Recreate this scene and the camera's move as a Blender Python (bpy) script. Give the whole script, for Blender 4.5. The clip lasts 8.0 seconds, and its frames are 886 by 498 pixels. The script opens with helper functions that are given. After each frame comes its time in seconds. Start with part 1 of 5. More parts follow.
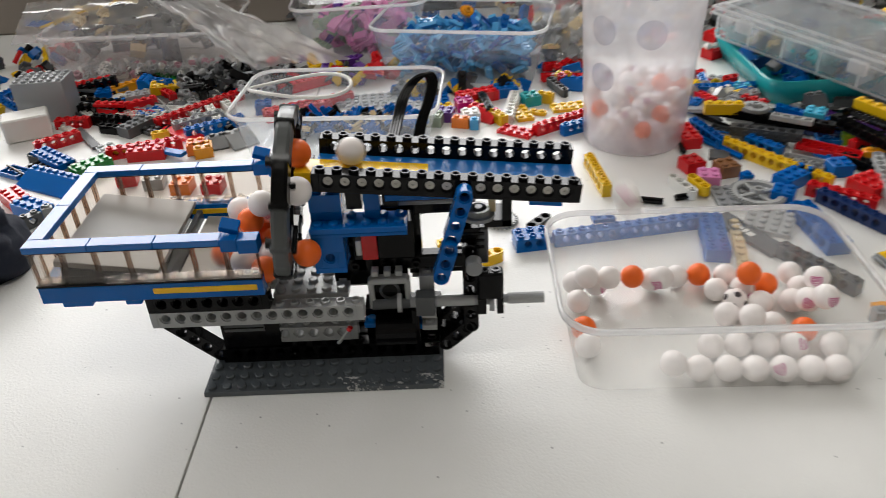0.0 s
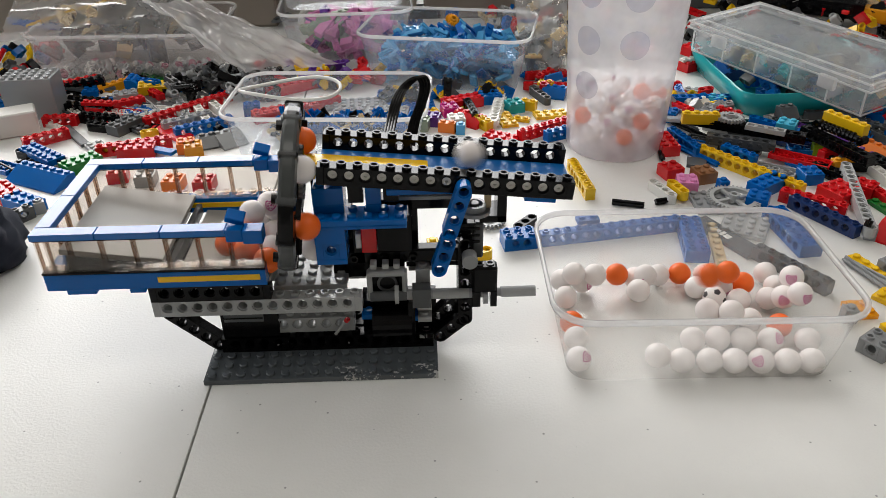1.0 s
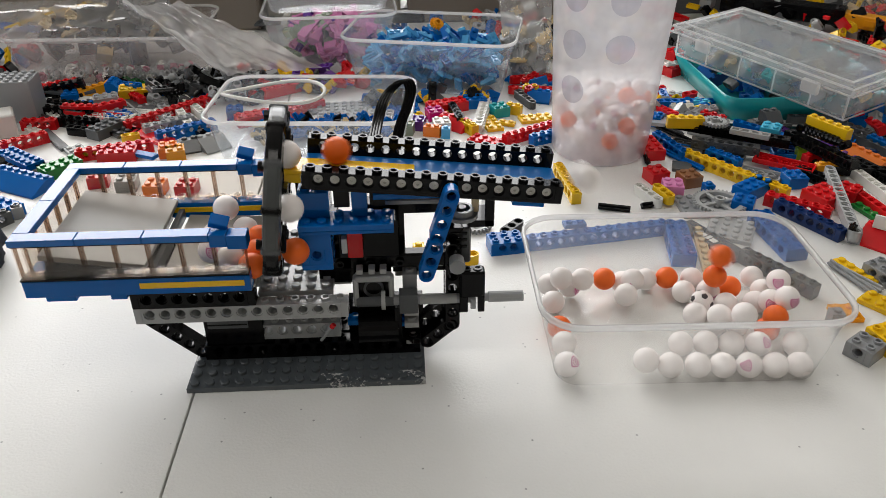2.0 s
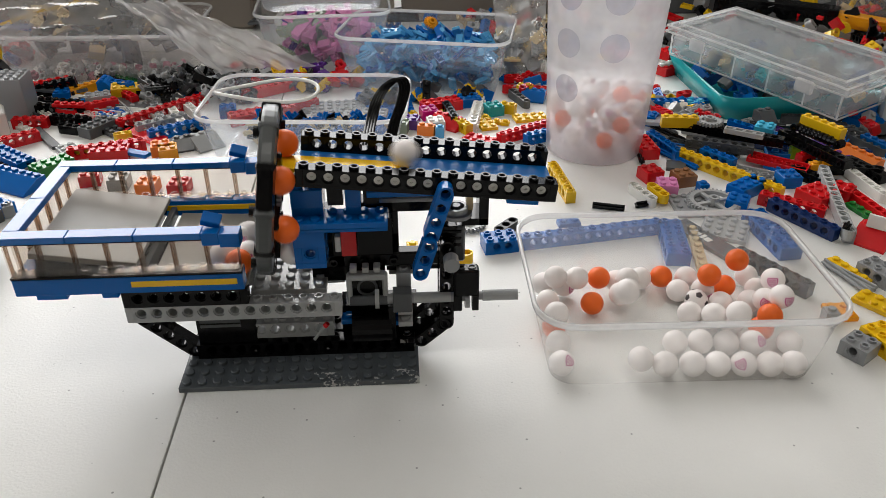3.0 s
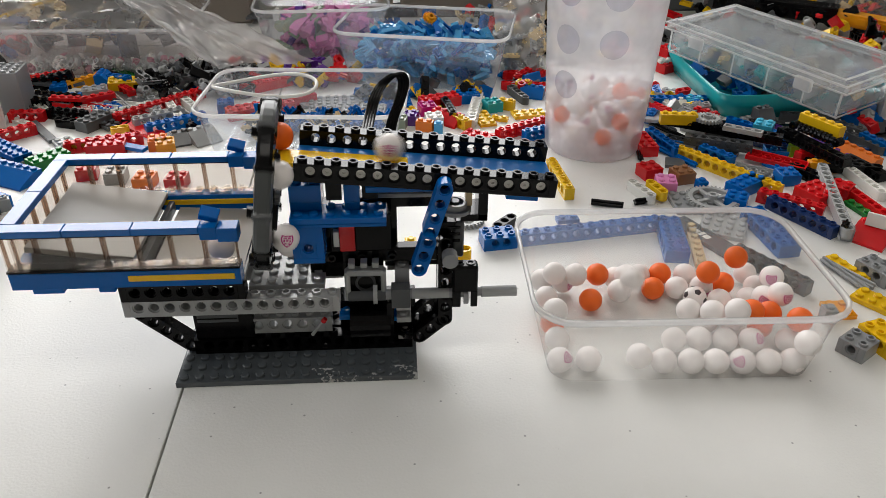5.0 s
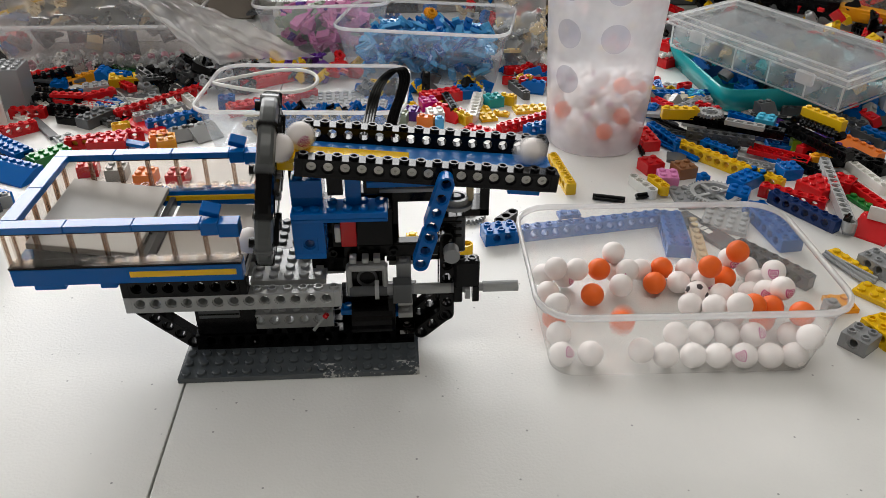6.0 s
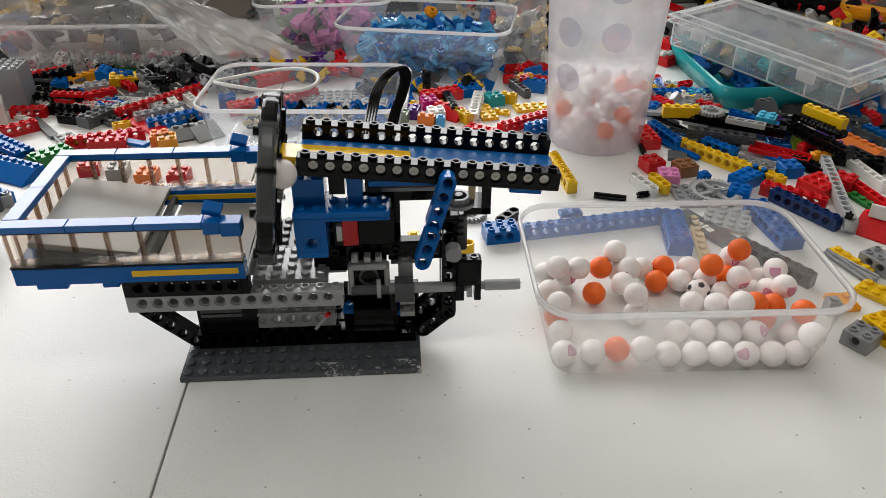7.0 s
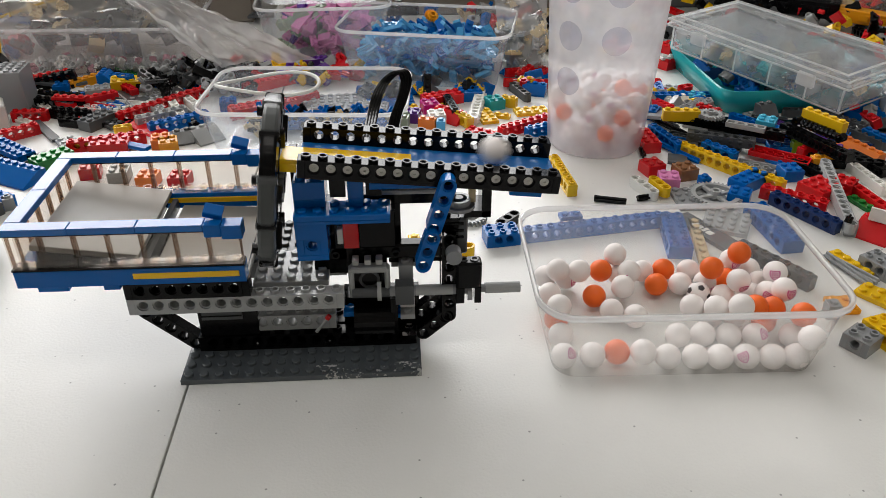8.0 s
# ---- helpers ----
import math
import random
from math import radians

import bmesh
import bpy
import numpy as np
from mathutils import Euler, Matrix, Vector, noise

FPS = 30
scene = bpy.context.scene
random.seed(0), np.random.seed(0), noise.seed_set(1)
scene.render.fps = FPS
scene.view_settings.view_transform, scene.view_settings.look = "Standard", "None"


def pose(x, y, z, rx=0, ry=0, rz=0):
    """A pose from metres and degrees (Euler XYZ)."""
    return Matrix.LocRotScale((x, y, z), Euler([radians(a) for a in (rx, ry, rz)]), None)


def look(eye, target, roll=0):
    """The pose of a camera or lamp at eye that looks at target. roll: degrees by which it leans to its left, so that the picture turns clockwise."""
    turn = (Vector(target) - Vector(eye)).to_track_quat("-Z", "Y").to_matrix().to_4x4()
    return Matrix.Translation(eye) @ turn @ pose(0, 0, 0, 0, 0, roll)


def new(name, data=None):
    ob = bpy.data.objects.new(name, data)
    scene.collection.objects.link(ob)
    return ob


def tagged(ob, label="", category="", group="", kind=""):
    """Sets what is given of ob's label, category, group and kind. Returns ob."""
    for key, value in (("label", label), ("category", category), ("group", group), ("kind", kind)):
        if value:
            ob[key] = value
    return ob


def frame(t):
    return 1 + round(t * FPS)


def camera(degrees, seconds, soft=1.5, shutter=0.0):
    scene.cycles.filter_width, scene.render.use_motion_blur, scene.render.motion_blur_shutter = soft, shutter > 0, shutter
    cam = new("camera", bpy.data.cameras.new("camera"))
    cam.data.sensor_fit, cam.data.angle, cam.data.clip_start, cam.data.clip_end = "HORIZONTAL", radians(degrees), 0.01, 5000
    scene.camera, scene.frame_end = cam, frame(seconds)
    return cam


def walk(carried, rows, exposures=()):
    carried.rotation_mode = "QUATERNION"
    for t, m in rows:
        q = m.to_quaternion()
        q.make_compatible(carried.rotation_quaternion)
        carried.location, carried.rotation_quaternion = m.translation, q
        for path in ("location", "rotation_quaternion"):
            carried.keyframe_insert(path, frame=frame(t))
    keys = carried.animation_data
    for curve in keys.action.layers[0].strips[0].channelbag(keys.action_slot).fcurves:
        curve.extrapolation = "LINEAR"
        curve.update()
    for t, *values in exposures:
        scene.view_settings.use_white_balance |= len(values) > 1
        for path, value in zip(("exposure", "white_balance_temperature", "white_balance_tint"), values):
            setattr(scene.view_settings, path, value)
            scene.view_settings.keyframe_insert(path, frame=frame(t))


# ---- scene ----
cam = camera(59.1, 8.0, soft=0.6, shutter=0.5)
PATH = [
    (0, (0.138, -0.31, 0.284), (0.101, 1.379, -0.787), -3.1),
    (0.2, (0.1335, -0.3288, 0.2879), (0.169, 1.3738, -0.7604), -1.6),
    (0.5, (0.131, -0.339, 0.29), (0.205, 1.371, -0.746), -0.8),
    (0.6, (0.131, -0.339, 0.29), (0.203, 1.371, -0.746), -0.8),
    (0.75, (0.1238, -0.3291, 0.2855), (0.1708, 1.3746, -0.7613), -0.89),
    (1, (0.123, -0.328, 0.285), (0.167, 1.375, -0.763), -0.9),
    (1.5, (0.121, -0.326, 0.284), (0.187, 1.381, -0.757), -0.6),
    (3, (0.121, -0.323, 0.281), (0.224, 1.384, -0.757), -0.0),
    (3.5, (0.12, -0.323, 0.28), (0.226, 1.381, -0.763), 0.2),
    (4, (0.12, -0.322, 0.28), (0.232, 1.378, -0.767), 0.4),
    (4.5, (0.12, -0.322, 0.28), (0.232, 1.38, -0.763), 0.5),
    (6, (0.12, -0.322, 0.279), (0.227, 1.375, -0.774), 0.2),
    (6.5, (0.12, -0.322, 0.279), (0.226, 1.373, -0.778), 0.2),
    (7, (0.119, -0.322, 0.279), (0.226, 1.374, -0.777), 0.1),
    (7.5, (0.119, -0.323, 0.279), (0.23, 1.375, -0.772), 0.2),
    (8, (0.119, -0.323, 0.279), (0.225, 1.377, -0.768), 0.1),
]
walk(cam, [(t, look(eye, target, roll)) for t, eye, target, roll in PATH], [(0, 0.07), (1.5, 0.05), (3, 0.0), (8, 0.0)])

# ---- light ----
world = bpy.data.worlds.new("world")
scene.world = world
world.use_nodes = True
wn = world.node_tree
sky = wn.nodes.new("ShaderNodeTexSky")
sky.sky_type, sky.sun_disc = "NISHITA", False
sky.sun_elevation, sky.sun_rotation = radians(40), radians(-50)
wn.nodes["Background"].inputs["Strength"].default_value = 0.1
wn.links.new(sky.outputs[0], wn.nodes["Background"].inputs["Color"])


def area(name, m, sx, sy, power, col):
    d = bpy.data.lights.new(name, "AREA")
    d.shape, d.size, d.size_y, d.energy, d.color = "RECTANGLE", sx, sy, power, col
    o = new(name, d)
    o.matrix_world = m
    return o


area("window_daylight", look((-0.55, 2.34, 1.2), (-0.2, 0.1, -0.1)), 2.9, 1.25, 75, (1.0, 0.98, 0.95))
area("side_window_daylight", look((-2.56, 0.0, 0.9), (0.2, 0.0, 0.0)), 1.7, 1.2, 17, (1.0, 0.98, 0.96))
# added fill from above, out of view, to lift the front of the table
area("ceiling_lamp_light", look((0.5, -0.4, 1.85), (0.3, 0.1, 0.0)), 1.2, 0.3, 4, (1.0, 0.96, 0.9))


# ---- materials ----
def nodes_of(name):
    mat = bpy.data.materials.new(name)
    mat.use_nodes = True
    nt = mat.node_tree
    return mat, nt, nt.nodes["Principled BSDF"]


def plastic(name, col, rough=0.17, vary=0.06, bump=0.012):
    """Moulded plastic with faint scuffs and a slight batch-to-batch tone."""
    mat, nt, p = nodes_of(name)
    tc = nt.nodes.new("ShaderNodeTexCoord")
    big = nt.nodes.new("ShaderNodeTexNoise")
    big.inputs["Scale"].default_value = 90
    fine = nt.nodes.new("ShaderNodeTexNoise")
    fine.inputs["Scale"].default_value = 1400
    fine.inputs["Detail"].default_value = 3
    nt.links.new(tc.outputs["Object"], big.inputs["Vector"])
    nt.links.new(tc.outputs["Object"], fine.inputs["Vector"])
    info = nt.nodes.new("ShaderNodeObjectInfo")
    hsv = nt.nodes.new("ShaderNodeHueSaturation")
    hsv.inputs["Color"].default_value = (*col, 1)
    mr = nt.nodes.new("ShaderNodeMapRange")
    mr.inputs["To Min"].default_value, mr.inputs["To Max"].default_value = 1 - vary * 1.5, 1 + vary * 1.5
    nt.links.new(info.outputs["Random"], mr.inputs["Value"])
    nt.links.new(mr.outputs[0], hsv.inputs["Value"])
    nt.links.new(hsv.outputs[0], p.inputs["Base Color"])
    rr = nt.nodes.new("ShaderNodeMapRange")
    rr.inputs["To Min"].default_value, rr.inputs["To Max"].default_value = rough - 0.07, rough + 0.10
    nt.links.new(big.outputs["Fac"], rr.inputs["Value"])
    nt.links.new(rr.outputs[0], p.inputs["Roughness"])
    b = nt.nodes.new("ShaderNodeBump")
    b.inputs["Strength"].default_value, b.inputs["Distance"].default_value = bump, 0.0004
    nt.links.new(fine.outputs["Fac"], b.inputs["Height"])
    nt.links.new(b.outputs[0], p.inputs["Normal"])
    p.inputs["IOR"].default_value = 1.45
    return mat


RED = plastic("red_plastic", (0.62, 0.008, 0.012))
BLUE = plastic("blue_plastic", (0.0, 0.115, 0.43))
RIMBLUE = plastic("glossy_blue_plastic", (0.0, 0.12, 0.44), 0.12)
RIMBLUE.node_tree.nodes["Principled BSDF"].inputs["IOR"].default_value = 1.5
NAVY = plastic("dark_blue_plastic", (0.008, 0.03, 0.13))
SKY = plastic("light_blue_plastic", (0.08, 0.37, 0.68))
AZURE = plastic("azure_plastic", (0.05, 0.42, 0.62))
TEAL = plastic("teal_plastic", (0.01, 0.33, 0.36))
YELLOW = plastic("yellow_plastic", (0.80, 0.50, 0.01))
AMBER = plastic("amber_plastic", (0.80, 0.33, 0.01))
ORANGE = plastic("orange_plastic", (0.82, 0.20, 0.02))
GREEN = plastic("green_plastic", (0.01, 0.20, 0.03))
LIME = plastic("lime_plastic", (0.25, 0.45, 0.02))
SAGE = plastic("sage_plastic", (0.28, 0.33, 0.25))
ROSE = plastic("dusty_pink_plastic", (0.45, 0.16, 0.22))
PINK = plastic("pink_plastic", (0.72, 0.25, 0.50))
MAGENTA = plastic("magenta_plastic", (0.50, 0.01, 0.20))
PURPLE = plastic("purple_plastic", (0.11, 0.03, 0.26))
BROWN = plastic("brown_plastic", (0.27, 0.12, 0.05))
WHITE = plastic("white_plastic", (0.78, 0.77, 0.73))
CREAM = plastic("tan_plastic", (0.66, 0.52, 0.30))
LGREY = plastic("light_grey_plastic", (0.37, 0.38, 0.38))
GREY = plastic("mid_grey_plastic", (0.29, 0.30, 0.31))
DGREY = plastic("dark_grey_plastic", (0.085, 0.09, 0.095))
PGREY = plastic("base_plate_grey_plastic", (0.064, 0.074, 0.082), 0.2)
PGREY.node_tree.nodes["Principled BSDF"].inputs["IOR"].default_value = 1.6
def wear(mat, tone):
    """Pale scuffs in uneven patches along the worn front corner."""
    nt = mat.node_tree
    p = nt.nodes["Principled BSDF"]
    tc = nt.nodes.new("ShaderNodeTexCoord")
    patch = nt.nodes.new("ShaderNodeTexNoise")
    patch.inputs["Scale"].default_value, patch.inputs["Detail"].default_value = 45, 2
    speck = nt.nodes.new("ShaderNodeTexNoise")
    speck.inputs["Scale"].default_value, speck.inputs["Detail"].default_value = 420, 5
    mul = nt.nodes.new("ShaderNodeMath")
    mul.operation = "MULTIPLY"
    for n in (patch, speck):
        nt.links.new(tc.outputs["Object"], n.inputs["Vector"])
    nt.links.new(patch.outputs["Fac"], mul.inputs[0])
    nt.links.new(speck.outputs["Fac"], mul.inputs[1])
    sep = nt.nodes.new("ShaderNodeSeparateXYZ")
    nt.links.new(tc.outputs["Object"], sep.inputs[0])
    corner = mul.outputs[0]
    for axis, lo, hi in ((0, 0.050, 0.075), (1, 0.0125, 0.0085)):
        fade = nt.nodes.new("ShaderNodeMapRange")
        fade.inputs["From Min"].default_value, fade.inputs["From Max"].default_value = lo, hi
        nt.links.new(sep.outputs[axis], fade.inputs["Value"])
        both = nt.nodes.new("ShaderNodeMath")
        both.operation = "MULTIPLY"
        nt.links.new(corner, both.inputs[0])
        nt.links.new(fade.outputs[0], both.inputs[1])
        corner = both.outputs[0]
    ramp = nt.nodes.new("ShaderNodeValToRGB")
    ramp.color_ramp.elements[0].position, ramp.color_ramp.elements[1].position = 0.275, 0.31
    nt.links.new(corner, ramp.inputs[0])
    mix = nt.nodes.new("ShaderNodeMixRGB")
    mix.inputs[2].default_value = (*tone, 1)
    nt.links.new(ramp.outputs[0], mix.inputs[0])
    nt.links.new(p.inputs["Base Color"].links[0].from_socket, mix.inputs[1])
    nt.links.new(mix.outputs[0], p.inputs["Base Color"])


wear(PGREY, (0.40, 0.41, 0.40))
BLACK = plastic("black_plastic", (0.004, 0.004, 0.0045), 0.13)
for dim, level in ((BLACK, 0.2), (DGREY, 0.35), (BLUE, 0.3)):
    dim.node_tree.nodes["Principled BSDF"].inputs["Specular IOR Level"].default_value = level
SMOKE = plastic("smoky_grey_rubbery_plastic", (0.07, 0.076, 0.077), 0.3)
TRACKBLUE = plastic("worn_blue_plastic", (0.0, 0.125, 0.42), 0.42)
BALLWHITE = plastic("white_ball_plastic", (0.91, 0.86, 0.84), 0.45, 0.03)
BALLORANGE = plastic("orange_ball_plastic", (0.92, 0.15, 0.012), 0.45, 0.04)
PRINT = plastic("pink_print", (0.55, 0.04, 0.26), 0.5)
DARKPRINT = plastic("dark_print", (0.05, 0.04, 0.045), 0.5)
FABRIC = plastic("dark_navy_fabric", (0.012, 0.016, 0.03), 0.85, 0.05, 0.6)


def clear(name, tint, body, rough=0.12, milky=(0.9, 0.9, 0.9)):
    """Thin clear plastic: mostly lets light pass, with a milky share and a glossy skin."""
    mat = bpy.data.materials.new(name)
    mat.use_nodes = True
    nt = mat.node_tree
    nt.nodes.clear()
    out = nt.nodes.new("ShaderNodeOutputMaterial")
    tr = nt.nodes.new("ShaderNodeBsdfTransparent")
    tr.inputs["Color"].default_value = (*tint, 1)
    df = nt.nodes.new("ShaderNodeBsdfDiffuse")
    df.inputs["Color"].default_value = (*milky, 1)
    tl = nt.nodes.new("ShaderNodeBsdfTranslucent")
    tl.inputs["Color"].default_value = (*milky, 1)
    soft = nt.nodes.new("ShaderNodeMixShader")
    soft.inputs[0].default_value = 0.72
    nt.links.new(df.outputs[0], soft.inputs[1])
    nt.links.new(tl.outputs[0], soft.inputs[2])
    noise_tex = nt.nodes.new("ShaderNodeTexNoise")
    noise_tex.inputs["Scale"].default_value = 60
    tc = nt.nodes.new("ShaderNodeTexCoord")
    nt.links.new(tc.outputs["Object"], noise_tex.inputs["Vector"])
    mr = nt.nodes.new("ShaderNodeMapRange")
    mr.inputs["To Min"].default_value, mr.inputs["To Max"].default_value = body * 0.7, body * 1.3
    nt.links.new(noise_tex.outputs["Fac"], mr.inputs["Value"])
    m1 = nt.nodes.new("ShaderNodeMixShader")
    nt.links.new(mr.outputs[0], m1.inputs[0])
    nt.links.new(tr.outputs[0], m1.inputs[1])
    nt.links.new(soft.outputs[0], m1.inputs[2])
    gl = nt.nodes.new("ShaderNodeBsdfGlossy")
    gl.inputs["Roughness"].default_value = rough
    lw = nt.nodes.new("ShaderNodeLayerWeight")
    lw.inputs["Blend"].default_value = 0.5
    pw = nt.nodes.new("ShaderNodeMath")
    pw.operation = "POWER"
    pw.inputs[1].default_value = 3.5
    nt.links.new(lw.outputs["Facing"], pw.inputs[0])
    fr = nt.nodes.new("ShaderNodeMapRange")
    fr.inputs["To Min"].default_value, fr.inputs["To Max"].default_value = 0.04, 0.55
    nt.links.new(pw.outputs[0], fr.inputs["Value"])
    m2 = nt.nodes.new("ShaderNodeMixShader")
    nt.links.new(fr.outputs[0], m2.inputs[0])
    nt.links.new(m1.outputs[0], m2.inputs[1])
    nt.links.new(gl.outputs[0], m2.inputs[2])
    nt.links.new(m2.outputs[0], out.inputs["Surface"])
    return mat


TUBCLEAR = clear("clear_tub_plastic", (0.995, 0.995, 0.99), 0.18, 0.12, (0.97, 0.96, 0.95))
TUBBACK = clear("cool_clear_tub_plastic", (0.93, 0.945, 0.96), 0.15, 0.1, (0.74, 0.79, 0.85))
TUBRIM = clear("clear_tub_rim_plastic", (0.96, 0.96, 0.96), 0.58)
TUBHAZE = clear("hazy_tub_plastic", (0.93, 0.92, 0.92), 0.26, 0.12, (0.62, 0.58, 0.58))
FROSTED = clear("frosted_cup_plastic", (0.98, 0.97, 0.98), 0.38, 0.3, (0.97, 0.96, 0.98))
FROSTDOT = clear("grey_dot_print", (0.80, 0.80, 0.84), 0.35, 0.3, (0.62, 0.62, 0.68))
CASECLEAR = clear("clear_case_plastic", (0.97, 0.975, 0.98), 0.27, 0.08, (0.93, 0.94, 0.95))
BAGCLEAR = clear("clear_bag_film", (0.97, 0.97, 0.97), 0.28, 0.07)
# whiter copy of the bag film; its pale body stands in for the sheen
BAGSHEEN = clear("creased_bag_film", (0.96, 0.96, 0.96), 0.40, 0.09, (0.95, 0.95, 0.95))
SMOKEPANE = clear("clear_panel_plastic", (0.91, 0.88, 0.85), 0.008, 0.06, (0.45, 0.38, 0.32))
SMOKEFOOT = clear("brown_tinted_plastic", (0.90, 0.87, 0.84), 0.03, 0.06, (0.4, 0.34, 0.3))
SMOKEEDGE = clear("smoky_edge_plastic", (0.62, 0.50, 0.41), 0.06, 0.06, (0.4, 0.3, 0.24))


def table_material():
    mat, nt, p = nodes_of("speckled_white_table")
    tc = nt.nodes.new("ShaderNodeTexCoord")
    grain = nt.nodes.new("ShaderNodeTexNoise")
    grain.inputs["Scale"].default_value, grain.inputs["Detail"].default_value = 640, 4
    mott = nt.nodes.new("ShaderNodeTexNoise")
    mott.inputs["Scale"].default_value, mott.inputs["Detail"].default_value = 9, 5
    vor = nt.nodes.new("ShaderNodeTexVoronoi")
    vor.inputs["Scale"].default_value = 130
    vor.inputs["Randomness"].default_value = 1.0
    for n in (grain, mott, vor):
        nt.links.new(tc.outputs["Object"], n.inputs["Vector"])
    base = nt.nodes.new("ShaderNodeValToRGB")
    base.color_ramp.elements[0].position, base.color_ramp.elements[0].color = 0.3, (0.70, 0.70, 0.68, 1)
    base.color_ramp.elements[1].position, base.color_ramp.elements[1].color = 0.7, (0.78, 0.78, 0.76, 1)
    nt.links.new(mott.outputs["Fac"], base.inputs[0])
    dot = nt.nodes.new("ShaderNodeValToRGB")
    dot.color_ramp.elements[0].position, dot.color_ramp.elements[0].color = 0.05, (1, 1, 1, 1)
    dot.color_ramp.elements[1].position, dot.color_ramp.elements[1].color = 0.10, (0, 0, 0, 1)
    nt.links.new(vor.outputs["Distance"], dot.inputs[0])
    pick = nt.nodes.new("ShaderNodeMath")
    pick.operation = "LESS_THAN"
    pick.inputs[1].default_value = 0.32
    sep = nt.nodes.new("ShaderNodeSeparateColor")
    nt.links.new(vor.outputs["Color"], sep.inputs[0])
    nt.links.new(sep.outputs[0], pick.inputs[0])
    mul = nt.nodes.new("ShaderNodeMath")
    mul.operation = "MULTIPLY"
    nt.links.new(dot.outputs[0], mul.inputs[0])
    nt.links.new(pick.outputs[0], mul.inputs[1])
    mix = nt.nodes.new("ShaderNodeMixRGB")
    mix.inputs[2].default_value = (0.32, 0.32, 0.32, 1)
    nt.links.new(mul.outputs[0], mix.inputs[0])
    nt.links.new(base.outputs[0], mix.inputs[1])
    nt.links.new(mix.outputs[0], p.inputs["Base Color"])
    p.inputs["Roughness"].default_value = 0.36
    b = nt.nodes.new("ShaderNodeBump")
    b.inputs["Strength"].default_value, b.inputs["Distance"].default_value = 0.34, 0.0006
    nt.links.new(grain.outputs["Fac"], b.inputs["Height"])
    nt.links.new(b.outputs[0], p.inputs["Normal"])
    return mat


TABLE = table_material()
WALLPAINT = plastic("pale_wall_paint", (0.32, 0.30, 0.27), 0.8, 0.02, 0.2)
CEILPAINT = plastic("white_ceiling_paint", (0.72, 0.71, 0.68), 0.85, 0.02, 0.15)
FLOORING = plastic("grey_carpet", (0.16, 0.15, 0.14), 0.95, 0.04, 0.8)
CARTON = plastic("grey_brown_carton", (0.22, 0.19, 0.16), 0.8, 0.05, 0.3)
# glow of the added ceiling fill panel
GLOW, glow_nt, glow_p = nodes_of("fill_panel_glow")
glow_p.inputs["Emission Color"].default_value, glow_p.inputs["Emission Strength"].default_value = (1, 0.96, 0.9, 1), 3.0


# ---- mesh tools, in millimetres ----
def quad_box(bm, x0, x1, y0, y1, z0, z1, c=0.25):
    """A box with chamfered edges."""
    c = min(c, (x1 - x0) * 0.3, (y1 - y0) * 0.3, (z1 - z0) * 0.3)
    lo, hi = (x0, y0, z0), (x1, y1, z1)
    v = {}
    for i in range(8):
        s = [(i >> k) & 1 for k in range(3)]
        for ax in range(3):
            co = [(hi[k] if s[k] else lo[k]) for k in range(3)]
            for k in range(3):
                if k != ax:
                    co[k] += -c if s[k] else c
            v[i, ax] = bm.verts.new(co)
    def f(*ks):
        bm.faces.new([v[k] for k in ks])
    for ax in range(3):
        a, b = 1 << ((ax + 1) % 3), 1 << ((ax + 2) % 3)
        for side in (0, 1):
            o = side << ax
            q = [(o, ax), (o | a, ax), (o | a | b, ax), (o | b, ax)]
            f(*(q if side else q[::-1]))
        for i in (0, a, b, a | b):
            j = i | (1 << ax)
            p1, p2 = (ax + 1) % 3, (ax + 2) % 3
            f((i, p1), (j, p1), (j, p2), (i, p2))
    for i in range(8):
        f((i, 0), (i, 1), (i, 2))


def tube(bm, p, axis, r, h, seg=14, inner=0.0, dip=0.0, r2=None):
    """A cylinder along an axis from p; with inner and dip its end is bored to that depth."""
    p = Vector(p)
    ax = Vector({"x": (1, 0, 0), "y": (0, 1, 0), "z": (0, 0, 1)}[axis]) if isinstance(axis, str) else Vector(axis).normalized()
    u = ax.orthogonal().normalized()
    w = ax.cross(u)
    def ring(rad, d):
        return [bm.verts.new(p + ax * d + (u * math.cos(k * math.tau / seg) + w * math.sin(k * math.tau / seg)) * rad) for k in range(seg)]
    rings = [ring(r, 0), ring(r if r2 is None else r2, h)]
    if inner:
        rings += [ring(inner, h), ring(inner, h - (dip or h))]
    for a, b in zip(rings, rings[1:]):
        for k in range(seg):
            bm.faces.new((a[k], a[(k + 1) % seg], b[(k + 1) % seg], b[k]))
    if inner and not dip:
        a, b = rings[-1], rings[0]
        for k in range(seg):
            bm.faces.new((a[k], a[(k + 1) % seg], b[(k + 1) % seg], b[k]))
    else:
        bm.faces.new(rings[0][::-1])
        bm.faces.new(rings[-1])


def studs(bm, n, m, z, hollow=False, x0=0.0, y0=0.0):
    for i in range(n):
        for j in range(m):
            p = (x0 + 8 * i + 4, y0 + 8 * j + 4, z - 0.1)
            if hollow:
                tube(bm, p, "z", 2.45, 1.8, 12, 1.6, 1.6)
            else:
                tube(bm, p, "z", 2.45, 1.45, 12)
                tube(bm, (p[0], p[1], p[2] + 1.45), "z", 2.45, 0.4, 12, 0, 0, 2.05)


